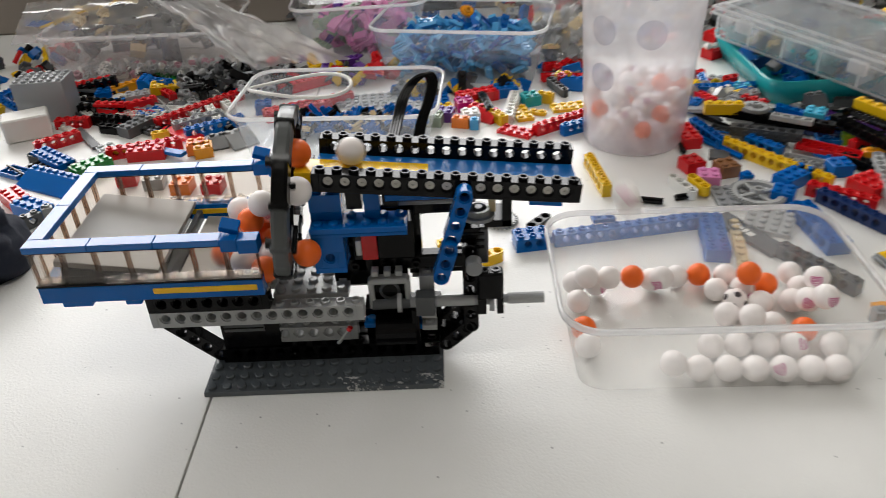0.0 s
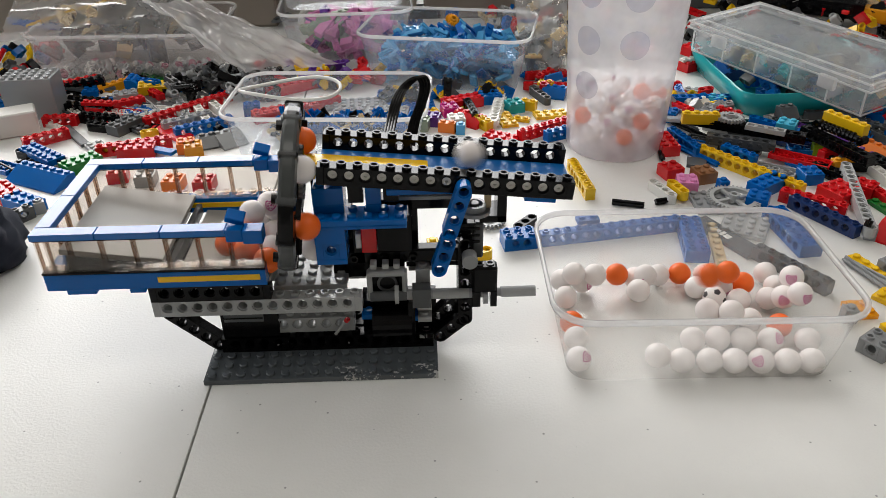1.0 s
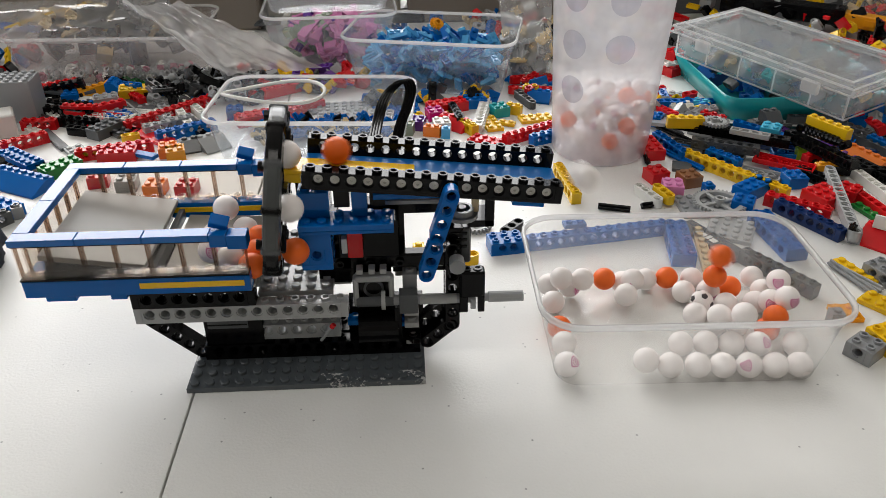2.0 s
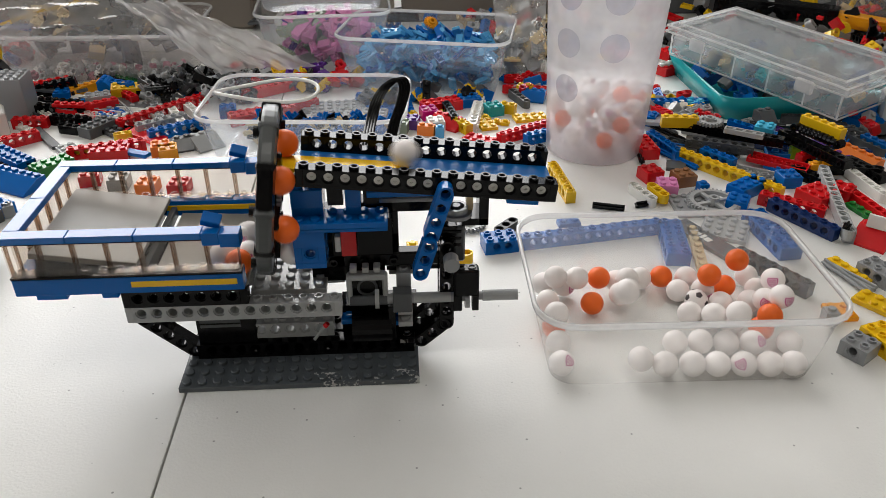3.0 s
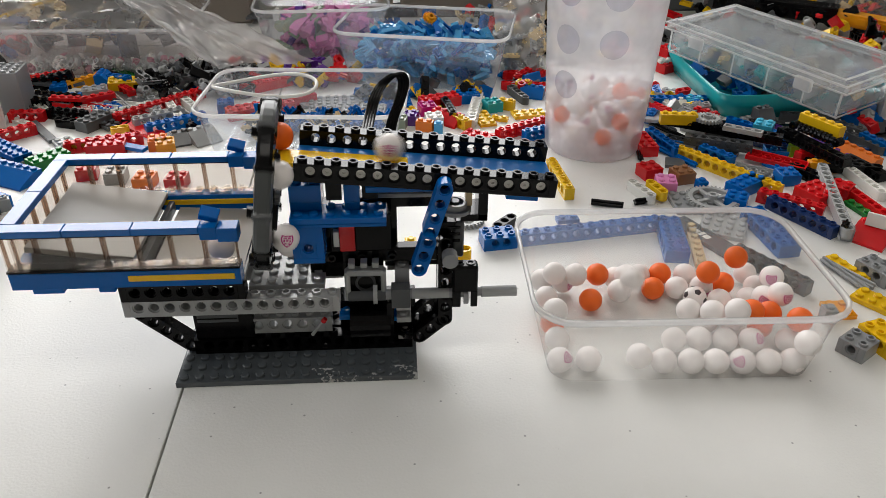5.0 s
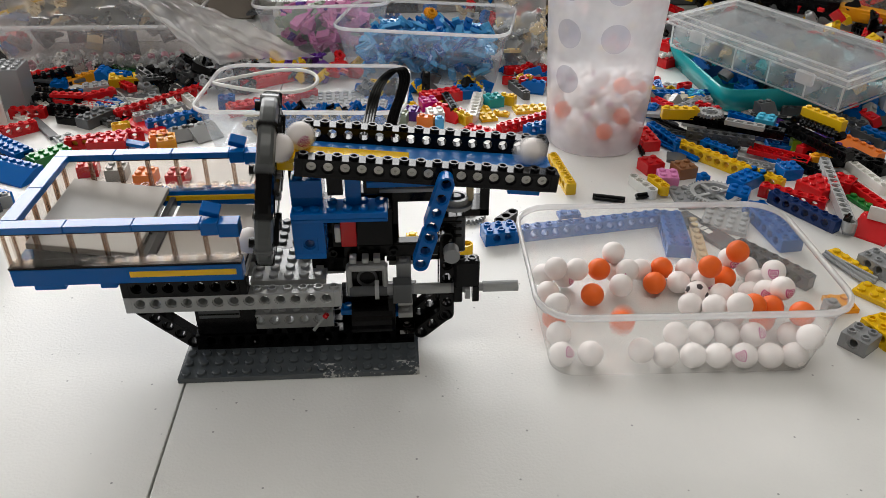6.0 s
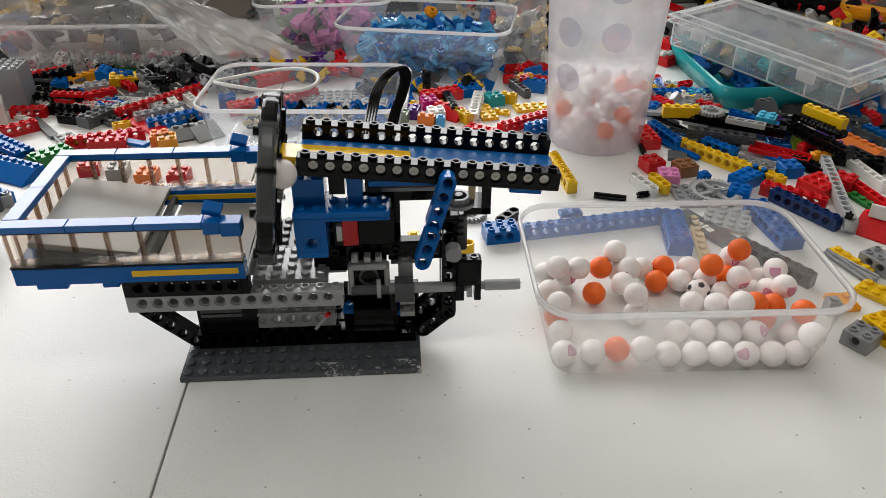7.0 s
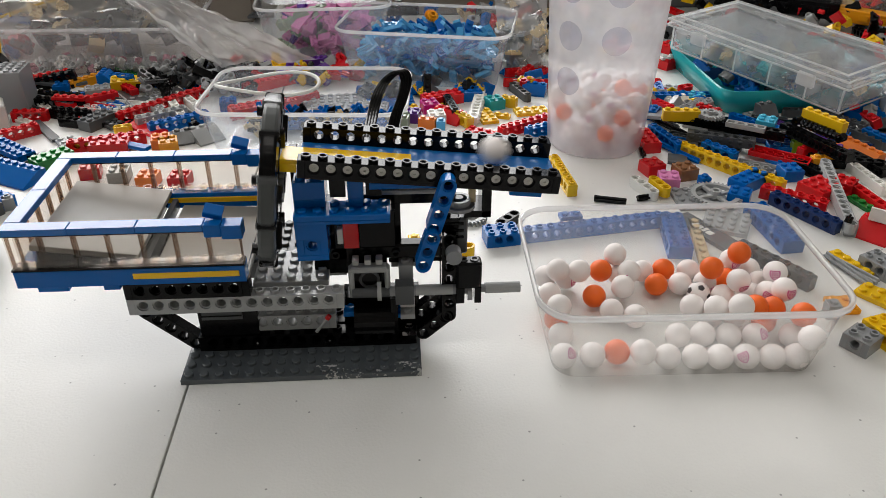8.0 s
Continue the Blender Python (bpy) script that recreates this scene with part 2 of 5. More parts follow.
def bored(bm, cells, y0, y1, z, rounded, rad=4.0):
    """A bar along x made of 8 mm cells with a counterbored hole along y in each."""
    seg = 16
    for ci, x in enumerate(cells):
        first, last = ci == 0, ci == len(cells) - 1
        outer, rim, seat, bore = [], [], [], []
        for side, y in ((0, y0), (1, y1)):
            s = 1 if side == 0 else -1
            o, r_, s_, b_ = [], [], [], []
            for k in range(seg):
                a = math.tau * k / seg
                c, d = math.cos(a), math.sin(a)
                sc = 4.0 / max(abs(c), abs(d))
                if rounded and ((first and c < -1e-6) or (last and c > 1e-6)):
                    sc = 4.0
                o.append(bm.verts.new((x + c * sc, y, z + d * sc * rad / 4.0)))
                r_.append(bm.verts.new((x + c * 3.1, y, z + d * 3.1)))
                s_.append(bm.verts.new((x + c * 3.1, y + s * 0.9, z + d * 3.1)))
                b_.append(bm.verts.new((x + c * 2.4, y + s * 0.9, z + d * 2.4)))
            for k in range(seg):
                n = (k + 1) % seg
                for a_, c_ in ((o, r_), (r_, s_), (s_, b_)):
                    fc = (a_[k], a_[n], c_[n], c_[k])
                    bm.faces.new(fc if side == 0 else fc[::-1])
            outer.append(o)
            bore.append(b_)
        for k in range(seg):
            n = (k + 1) % seg
            bm.faces.new((bore[0][k], bore[0][n], bore[1][n], bore[1][k]))
            mid = math.tau * (k + 0.5) / seg
            inner_side = (abs(math.cos(mid)) > 0.7072) and not ((first and math.cos(mid) < 0) or (last and math.cos(mid) > 0))
            if not inner_side:
                bm.faces.new((outer[0][n], outer[0][k], outer[1][k], outer[1][n]))


def bm_brick(bm, n, m, h=9.6, top=True, hollow=False):
    quad_box(bm, 0.08, 8 * n - 0.08, 0.08, 8 * m - 0.08, 0, h)
    if top:
        studs(bm, n, m, h, hollow)


def bm_beam(bm, n, m=1):
    """Studded bar with round holes through its sides."""
    if n < 2:
        return bm_brick(bm, n, m, 9.6, True, True)
    for j in range(m):
        bored(bm, [8 * (i + 1) for i in range(n - 1)], 8 * j + 0.08, 8 * j + 7.92, 5.6, False)
    quad_box(bm, 0.08, 4.0, 0.08, 8 * m - 0.08, 0, 9.6)
    quad_box(bm, 8 * n - 4.0, 8 * n - 0.08, 0.08, 8 * m - 0.08, 0, 9.6)
    quad_box(bm, 3.9, 8 * n - 3.9, 0.08, 8 * m - 0.08, 0, 1.62, 0.1)
    studs(bm, n, m, 9.6, True)


def bm_liftarm(bm, n, m=1):
    """Smooth bar with rounded ends and holes that face up."""
    tmp = bmesh.new()
    bored(tmp, [8 * i + 4 for i in range(max(n, 2))], 0.1, 7.7, 0, True, 3.9)
    bmesh.ops.transform(tmp, matrix=Matrix(((1, 0, 0, 0), (0, 0, 1, 4), (0, 1, 0, 0), (0, 0, 0, 1))), verts=tmp.verts)
    bmesh.ops.reverse_faces(tmp, faces=tmp.faces)
    add_bm(bm, tmp)


def add_bm(bm, other, m=None):
    vs = [bm.verts.new((m @ v.co) if m else v.co) for v in other.verts]
    other.verts.index_update()
    for f in other.faces:
        bm.faces.new([vs[v.index] for v in f.verts])
    other.free()


def bm_slope(bm, n, m):
    """Sloped brick: full height behind, a thin lip in front, studs on its back row."""
    L, D = 8 * n - 0.08, 8 * m - 0.08
    pts = [(0.08, 0), (D, 0), (D, 9.6), (D - 7.8 if m > 1 else D - 2, 9.6), (0.08, 1.6)]
    a = [bm.verts.new((0.08, y, z)) for y, z in pts]
    b = [bm.verts.new((L, y, z)) for y, z in pts]
    bm.faces.new(a[::-1])
    bm.faces.new(b)
    for k in range(5):
        j = (k + 1) % 5
        bm.faces.new((a[k], a[j], b[j], b[k]))
    if m > 1:
        studs(bm, n, 1, 9.6, False, 0, 8 * (m - 1))


def bm_plateinv(bm, n, m):
    """A plate lying upside down: open shell with small tubes inside."""
    L, D = 8 * n - 0.08, 8 * m - 0.08
    quad_box(bm, 0.08, L, 0.08, D, 0, 1.2)
    quad_box(bm, 0.08, 1.5, 0.08, D, 1.0, 4.2)
    quad_box(bm, L - 1.42, L, 0.08, D, 1.0, 4.2)
    quad_box(bm, 1.4, L - 1.3, 0.08, 1.5, 1.0, 4.2)
    quad_box(bm, 1.4, L - 1.3, D - 1.42, D, 1.0, 4.2)
    for i in range(1, n):
        if m > 1:
            for j in range(1, m):
                tube(bm, (8 * i, 8 * j, 1.0), "z", 3.2, 3.1, 12, 2.4, 2.9)
        else:
            tube(bm, (8 * i, 4, 1.0), "z", 1.6, 3.1, 10)


def bm_gear(bm, n, m):
    r = 4.0 * n
    tube(bm, (4 * n, 0, 0.4), "z", r - 2.2, 3.0, 32, r - 5.4)
    tube(bm, (4 * n, 0, 0), "z", 4.0, 6.0, 16, 2.2)
    for k in range(4):
        a = k * math.pi / 2 + 0.3
        c, s = math.cos(a), math.sin(a)
        tmp = bmesh.new()
        quad_box(tmp, 3.0, r - 4.6, -1.6, 1.6, 0.8, 3.0)
        add_bm(bm, tmp, Matrix.Translation((4 * n, 0, 0)) @ Matrix.Rotation(a, 4, "Z"))
    teeth = 8 * n
    for k in range(teeth):
        tmp = bmesh.new()
        quad_box(tmp, r - 2.6, r, -0.62, 0.62, 0.4, 3.4, 0.2)
        add_bm(bm, tmp, Matrix.Translation((4 * n, 0, 0)) @ Matrix.Rotation(k * math.tau / teeth, 4, "Z"))


def bm_axle(bm, n, m):
    quad_box(bm, 0, 8 * n, 1.55, 6.45, 1.7, 3.3, 0.3)
    quad_box(bm, 0, 8 * n, 3.2, 4.8, 0, 5.0, 0.3)


def bm_spring(bm, n, m):
    """A small shock absorber: rod, end eyes and a coil."""
    L = 8 * n
    tube(bm, (4, 4, 5), "x", 1.6, L - 8, 10)
    tube(bm, (L * 0.55, 4, 5), "x", 3.0, L * 0.38, 14)
    tube(bm, (3, 0.5, 5), "y", 3.6, 7, 14, 2.2)
    tube(bm, (L - 3, 0.5, 5), "y", 3.6, 7, 14, 2.2)
    for k in range(8):
        tube(bm, (8 + k * (L - 16) / 8, 4, 5), (1, 0.15, 0.1), 4.2, 1.6, 14, 3.0)


def bm_bead(bm, n, m):
    tube(bm, (4, 4, 0), "z", 3.7, 7.5, 12, 2.3, 5)
    tube(bm, (4, 4, 2.2), "z", 4.3, 1.4, 12)


SHAPES = {
    "bead": bm_bead,
    "brick": lambda bm, n, m: bm_brick(bm, n, m),
    "plate": lambda bm, n, m: bm_brick(bm, n, m, 3.2),
    "tile": lambda bm, n, m: bm_brick(bm, n, m, 3.2, False),
    "beam": bm_beam, "liftarm": bm_liftarm, "slope": bm_slope, "plateinv": bm_plateinv, "gear": bm_gear,
    "axle": bm_axle, "spring": bm_spring,
}
NAMES = {
    "brick": ("toy_brick", "toy building brick with round studs", "brick"),
    "plate": ("toy_plate", "flat studded toy building plate", "plate"),
    "tile": ("toy_tile", "smooth flat toy building tile", "tile"),
    "beam": ("toy_beam", "studded toy construction beam with side holes", "beam"),
    "liftarm": ("toy_lift_arm", "smooth toy construction bar with round holes", "beam"),
    "slope": ("toy_slope", "sloped toy building brick", "brick"),
    "plateinv": ("toy_plate_upside_down", "toy plate lying upside down, hollow side showing", "plate"),
    "gear": ("toy_gear", "toothed toy gear wheel with four spokes", "gear"),
    "axle": ("toy_axle", "cross-shaped toy construction axle", "axle"),
    "spring": ("toy_shock_absorber", "toy shock absorber with coiled spring", "shock absorber"),
}
MESHES = {}
SC = Matrix.Diagonal((0.001, 0.001, 0.001, 1))


def finish(bm, name, mat, smooth=False):
    bmesh.ops.remove_doubles(bm, verts=bm.verts, dist=0.004)
    bmesh.ops.transform(bm, matrix=SC, verts=bm.verts)
    bmesh.ops.recalc_face_normals(bm, faces=bm.faces)
    me = bpy.data.meshes.new(name)
    bm.to_mesh(me)
    bm.free()
    me.materials.append(mat)
    if smooth:
        for p in me.polygons:
            p.use_smooth = True
    return me


def part(name, bm, mat, parent, label="", smooth=False):
    ob = new(name, finish(bm, name, mat, smooth))
    ob.parent = parent
    return tagged(ob, label) if label else ob


def shape_mesh(kind, mat, n, m):
    key = (kind, mat.name, n, m)
    if key not in MESHES:
        bm = bmesh.new()
        SHAPES[kind](bm, n, m)
        MESHES[key] = finish(bm, NAMES[kind][0], mat)
    return MESHES[key]


def mp(x, y, z, rx=0, ry=0, rz=0):
    return pose(x * 0.001, y * 0.001, z * 0.001, rx, ry, rz)


def thing_empty(name, label, category, m=None, group=""):
    e = new(name)
    e.empty_display_size = 0.01
    if m:
        e.matrix_world = m
    return tagged(e, label, category, group)


def loose(kind, mat, n, m, x, y, z, turn, tip=0.0, roll_=0.0, group="loose toy bricks on the table", side=False):
    """One loose toy piece, its middle over (x, y), lying at height z."""
    name, words, cat = NAMES[kind]
    ob = new(name, shape_mesh(kind, mat, n, m))
    d = 0 if kind == "gear" else 4 * m
    over = mp(0, 4.8, 4, 90, 0, 0) if side else Matrix.Identity(4)
    ob.matrix_world = mp(x, y, z, 0, 0, turn) @ mp(0, 0, 0, roll_, tip, 0) @ over @ mp(-4 * n, -d, 0)
    colour = mat.name.replace("_plastic", "").replace("_", " ")
    return tagged(ob, colour + " " + words, cat, group)


# ---- room and table ----
def structure(name, bm, mat, label=""):
    ob = new(name, finish(bm, name, mat))
    return tagged(ob, label, "", "", "structure")


def room():
    X0, X1, Y0, Y1, Z0, Z1, T = -2600, 2600, -2200, 2400, -750, 2000, 120
    bm = bmesh.new()
    quad_box(bm, X0 - T, X1 + T, Y0 - T, Y1 + T, Z0 - T, Z0, 0)
    structure("floor", bm, FLOORING, "grey carpet floor")
    bm = bmesh.new()
    quad_box(bm, X0 - T, X1 + T, Y0 - T, Y1 + T, Z1, Z1 + T, 0)
    structure("ceiling", bm, CEILPAINT, "plain pale ceiling")
    bm = bmesh.new()
    a, b, c, d = -2060, 960, 500, 1880
    quad_box(bm, X0, a + 40, Y1, Y1 + T, Z0, Z1, 0)
    quad_box(bm, b, X1, Y1, Y1 + T, Z0, Z1, 0)
    quad_box(bm, a + 40, b, Y1, Y1 + T, Z0, c, 0)
    quad_box(bm, a + 40, b, Y1, Y1 + T, d, Z1, 0)
    structure("wall_north", bm, WALLPAINT, "pale painted wall with a window opening")
    bm = bmesh.new()
    quad_box(bm, X0, X1, Y0 - T, Y0, Z0, Z1, 0)
    structure("wall_south", bm, WALLPAINT, "pale painted wall")
    bm = bmesh.new()
    quad_box(bm, X1, X1 + T, Y0, Y1, Z0, Z1, 0)
    structure("wall_east", bm, WALLPAINT, "pale painted wall")
    bm = bmesh.new()
    quad_box(bm, X0 - T, X0, Y0, -900, Z0, Z1, 0)
    quad_box(bm, X0 - T, X0, 900, Y1, Z0, Z1, 0)
    quad_box(bm, X0 - T, X0, -900, 900, Z0, 250, 0)
    quad_box(bm, X0 - T, X0, -900, 900, 1500, Z1, 0)
    structure("wall_west", bm, WALLPAINT, "pale painted wall with a window opening")
    # unseen panel added to go with the ceiling fill light
    lamp = thing_empty("ceiling_lamp", "flat white ceiling light panel", "lamp", mp(500, -400, 1940))
    bm = bmesh.new()
    quad_box(bm, -640, 640, -190, 190, 20, 60, 4)
    part("frame", bm, WHITE, lamp)
    bm = bmesh.new()
    quad_box(bm, -610, 610, -160, 160, 8, 20, 4)
    part("diffuser", bm, GLOW, lamp)


room()


def table():
    """Two folding-table tops that meet in a narrow seam."""
    for name, x0, x1 in (("table", -1500, 3.0), ("table", 4.2, 1500)):
        t = thing_empty(name, "white speckled plastic folding table top", "table", mp(0, 0, 0), "tables pushed together")
        bm = bmesh.new()
        quad_box(bm, x0, x1, -330, 880, -42, 0, 0.35)
        part("tabletop", bm, TABLE, t)
        for lx in (x0 + 80, x1 - 80):
            for ly in (-260, 820):
                bm = bmesh.new()
                tube(bm, (lx, ly, -750), "z", 14, 709, 14)
                part("leg", bm, GREY, t, "grey steel table leg")


table()


# ---- ball lifting machine ----
WX, WY, WZ, ROUT, RBALL = 54.6, 36.0, 101.5, 43.5, 28.5
ARCZ = 97.0
PERIOD = 0.408
OMEGA = 60.0 / PERIOD
RAMP = mp(70, 16, 112.2, 0, 5.6, 0)


def bm_of(kind, n, m, mat4=None):
    bm = bmesh.new()
    SHAPES[kind](bm, n, m)
    if mat4:
        bmesh.ops.transform(bm, matrix=mat4, verts=bm.verts)
    return bm


def mm(x, y, z, rx=0, ry=0, rz=0):
    return Matrix.LocRotScale((x, y, z), Euler([radians(a) for a in (rx, ry, rz)]), None)


def upright(x, y, z, turn):
    """Pose of a smooth bar seen from the front: holes along y, turned in the upright plane."""
    return mm(x, y, z, 0, turn, 0) @ mm(-4, 8, 0, 90, 0, 0) @ mm(0, -4, 0)


def machine():
    root = thing_empty("ball_lift_machine", "motor-driven toy brick machine lifting small balls with a wheel", "machine", mp(0, 0, 0))

    def put(name, kind, mat, n, m, x, y, z, rz=0, label=""):
        return part(name, bm_of(kind, n, m, mm(x, y, z, 0, 0, rz)), mat, root, label)

    def put_up(name, mat, n, x, y, z, turn, label=""):
        return part(name, bm_of("liftarm", n, 1, upright(x, y, z, turn)), mat, root, label)

    def block(name, mat, x0, x1, y0, y1, z0, z1, label="", c=0.3):
        bm = bmesh.new()
        quad_box(bm, x0, x1, y0, y1, z0, z1, c)
        return part(name, bm, mat, root, label)

    def rod(name, mat, p, axis, r, h, inner=0.0, label=""):
        bm = bmesh.new()
        tube(bm, p, axis, r, h, 18, inner)
        return part(name, bm, mat, root, label)

    # foot
    put("base_plate", "plate", PGREY, 16, 6, 0, 0, 0, 0, "dark grey studded base plate with worn studs")
    put("lower_beam", "beam", BLACK, 15, 1, 6, 24, 3.2)
    put("lower_beam", "beam", BLACK, 15, 1, 6, 40, 3.2)
    put_up("slanted_bar", BLACK, 5, -19, 24, 31, 43)
    put_up("slanted_bar", BLACK, 3, 130, 24, 10, -42)
    block("chassis", BLACK, 8, 36, 33, 47, 3.4, 30, "black chassis of joined beams")
    block("chassis", BLACK, 36, 86, 34, 47, 3.4, 13)
    block("chassis", BLACK, 86, 128, 33, 47, 3.4, 30)
    block("chassis", BLACK, 8, 40, 25, 33, 12.9, 30)
    block("chassis", DGREY, 10, 32, 24.4, 32, 24, 30)
    block("chassis_groove", BLACK, 9.6, 31.6, 24.0, 24.3, 26.4, 27.2)
    put("inner_stud_plate", "beam", LGREY, 6, 1, 34, 25, 15.5, 0, "light grey studded plate under the beam")
    put("inner_plate", "plate", BLUE, 2, 1, 86, 26, 22)
    put("inner_plate", "plate", BLUE, 1, 1, 114, 26, 20)
    bm = bmesh.new()
    tube(bm, (92, 30, 18), "x", 9.5, 22, 22)
    part("motor", bm, BLACK, root, "round black motor housing")
    bm = bmesh.new()
    tube(bm, (71, 23, 15), (0.6, 0, 0.8), 0.9, 11, 12)
    axle_rod = part("slanted_axle", bm, LGREY, root, "slanting light grey axle with a red tip")
    bm = bmesh.new()
    tube(bm, (77.4, 23, 23.6), (0.6, 0, 0.8), 1.4, 2.4, 12)
    part("axle_tip", bm, RED, axle_rod)
    # main frame
    put("side_beam", "beam", LGREY, 14, 1, -24, 16, 35.2, 0, "light grey studded beam with a row of holes")
    put("side_beam", "beam", LGREY, 14, 1, -24, 48, 35.2)
    put("upper_beam", "beam", BLACK, 8, 1, -24, 16, 44.8)
    put("upper_beam", "beam", BLACK, 8, 1, -24, 56, 44.8)
    put("deck_plate", "plate", LGREY, 5, 4, 40, 24, 44.6, 0, "light grey studded deck plate")
    put("deck_plate", "plate", DGREY, 4, 6, 48, 48, 41)
    # gear box and drive shaft
    gb = block("gear_box", BLACK, 92, 111, 27.5, 44, 33, 51, "grey gear box with a dark opening")
    for nm, x0, x1, z0, z1 in (("gear_box_frame", 90.5, 93.4, 36, 54), ("gear_box_frame", 109.6, 112.5, 36, 54), ("gear_box_frame", 91.5, 111.5, 51.6, 55)):
        bm = bmesh.new()
        quad_box(bm, x0, x1, 23.5, 30, z0, z1, 0.8)
        part(nm, bm, LGREY, gb)
    for x in (94.5, 101.0, 107.0):
        bm = bmesh.new()
        quad_box(bm, x - 1.8, x + 1.8, 25, 31, 55.8, 59, 0.4)
        part("lug", bm, LGREY, gb)
    bm = bmesh.new()
    tube(bm, (101.5, 26.2, 46), "y", 5.6, 1.6, 22, 4.2)
    part("opening_ring", bm, DGREY, gb)
    bm = bmesh.new()
    tube(bm, (101.5, 27.0, 46), "y", 4.1, 1.0, 18)
    part("opening", bm, BLACK, gb)
    rod("shaft_sleeve", DGREY, (92, 24, 39.2), "x", 2.8, 20)
    rod("shaft_collar", LGREY, (105.5, 22.4, 41), "x", 5.2, 2.2)
    block("shaft_block", DGREY, 115, 125, 20, 28, 33, 45)
    rod("drive_shaft", GREY, (112, 24, 39.8), "x", 2.9, 42)
    rod("shaft_sleeve", LGREY, (126, 24, 39.8), "x", 3.0, 20)
    block("bearing", BLACK, 147.5, 161, 19.5, 28, 42, 58.5, "black bearing block on the drive shaft", 1.2)
    block("bearing", BLACK, 147.5, 152, 19.5, 28, 33, 43)
    block("bearing", BLACK, 157.4, 161, 19.5, 28, 33, 43)
    for x in (151.5, 157.2):
        rod("bearing_hole", DGREY, (x, 23.8, 58.2), "z", 2.3, 0.9, 1.5)
    rod("bush", GREY, (153.6, 23, 38), "x", 4.4, 2.6)
    rod("shaft_end", GREY, (161, 24, 39.8), "x", 2.3, 3)
    rod("shaft_end", LGREY, (163.4, 24, 39.8), "x", 3.0, 19, 0, "grey axle end sticking out of the machine")
    for z in (13, 28, 43):
        put("column", "beam", BLACK if z < 40 else GREY, 1, 1, 117, 29, z)
    put("deck_plate", "plate", LGREY, 2, 3, 113, 38, 46)
    block("cross_brace", BLACK, 112, 148, 37, 42, 49.5, 54.4)
    block("cross_brace", BLACK, 80, 90, 41, 46, 44, 54.4)
    put_up("slanted_bar", BLACK, 4, 123, 30, 14, -42)
    for z in (22, 30):
        put("column_stud", "plate", LGREY, 1, 1, 117.4, 22, z)
    block("column_core", BLACK, 117.5, 124.5, 30, 36, 12, 52)
    # tower at the crank end
    bm = bmesh.new()
    bored(bm, [8 * i + 4 for i in range(7)], 0.1, 7.7, 0, True, 3.9)
    bmesh.ops.transform(bm, matrix=mm(144, 24, 18, 0, -90, 0), verts=bm.verts)
    part("tower", bm, BLACK, root)
    bm = bmesh.new()
    bored(bm, [8 * i + 4 for i in range(7)], 0.1, 7.7, 0, True, 3.9)
    bmesh.ops.transform(bm, matrix=mm(144, 40, 18, 0, -90, 0), verts=bm.verts)
    part("tower", bm, BLACK, root)
    block("cross_bar", BLACK, 76, 148, 33, 41, 54.5, 63, "", 1.0)
    put("cross_bar", "beam", BLACK, 5, 1, 78, 42, 52)
    for x in (84, 100, 116, 132):
        rod("cross_pin", BLACK, (x, 31.5, 58.6), "y", 2.3, 2, 1.4)
    block("tower_head", BLACK, 140, 150, 30, 46, 74, 80)
    block("tower_head", DGREY, 148, 154, 30, 40, 58, 80, "", 1.0)
    for z in (62, 66, 70):
        block("rib", BLACK, 138, 152, 29.4, 31, z + 6, z + 7.6)
    rod("grey_pin", GREY, (146, 16.5, 64), "y", 4.2, 7, 0, "round grey pin")
    block("bracket", BLACK, 152, 166, 30, 48, 80, 84)
    block("bracket", BLACK, 161, 166, 30, 48, 80, 104)
    rod("bracket_wheel", GREY, (149, 32, 86), "z", 8.6, 2.0)
    rod("bracket_wheel", LGREY, (149, 32, 88), "z", 6.4, 3.0, 4.6)
    rod("bracket_hub", DGREY, (149, 32, 88), "z", 2.4, 3.6)
    block("peg", CREAM, 154.5, 158, 32, 38, 88, 101)
    # blue body
    put("blue_deck", "plate", BLUE, 6, 2, 66, 16, 88.2, 0, "blue studded plate")
    block("blue_deck_edge", BLUE, 66.2, 113.8, 16.4, 31.8, 86, 88.1)
    put("blue_foot", "brick", BLUE, 2, 2, 66, 17, 77)
    put("blue_foot", "beam", BLUE, 2, 2, 66, 18, 67.4)
    put("blue_foot", "plate", BLUE, 2, 2, 66, 18, 64.2)
    block("blue_top_foot", BLUE, 66.2, 81.8, 24.2, 39.8, 91.5, 96.2)
    put("blue_top", "brick", BLUE, 2, 2, 66, 24, 96.2)
    block("blue_top_foot", BLUE, 93.2, 100.8, 24.2, 31.8, 91.5, 96.2)
    put("blue_top", "brick", BLUE, 1, 1, 93, 24, 96.2)
    put("blue_rail", "tile", BLUE, 6, 1, 104, 20, 103)
    put("black_post", "beam", BLACK, 1, 2, 84, 26, 96.2)
    put("black_post", "beam", BLACK, 1, 2, 102, 26, 96.2)
    block("red_brick", RED, 89, 97, 28.5, 36, 64.5, 80, "small red brick")
    block("white_brick", WHITE, 85.8, 88.8, 29, 37, 67, 76)
    block("inner_frame", BLACK, 97.2, 116, 30, 36, 64, 86)
    block("cross_brace", BLACK, 72, 92, 35, 40.8, 45, 54.3)
    block("inner_frame", BLACK, 98, 116, 36, 48, 58, 86)
    block("inner_frame", BLACK, 76, 84, 40, 50, 52, 86)
    block("inner_frame", BLACK, 98, 119, 44, 54, 52, 88)
    block("inner_frame", BLACK, 84, 98, 50, 54, 52, 70)
    block("inner_frame", BLACK, 114, 146, 42, 50, 83, 105)
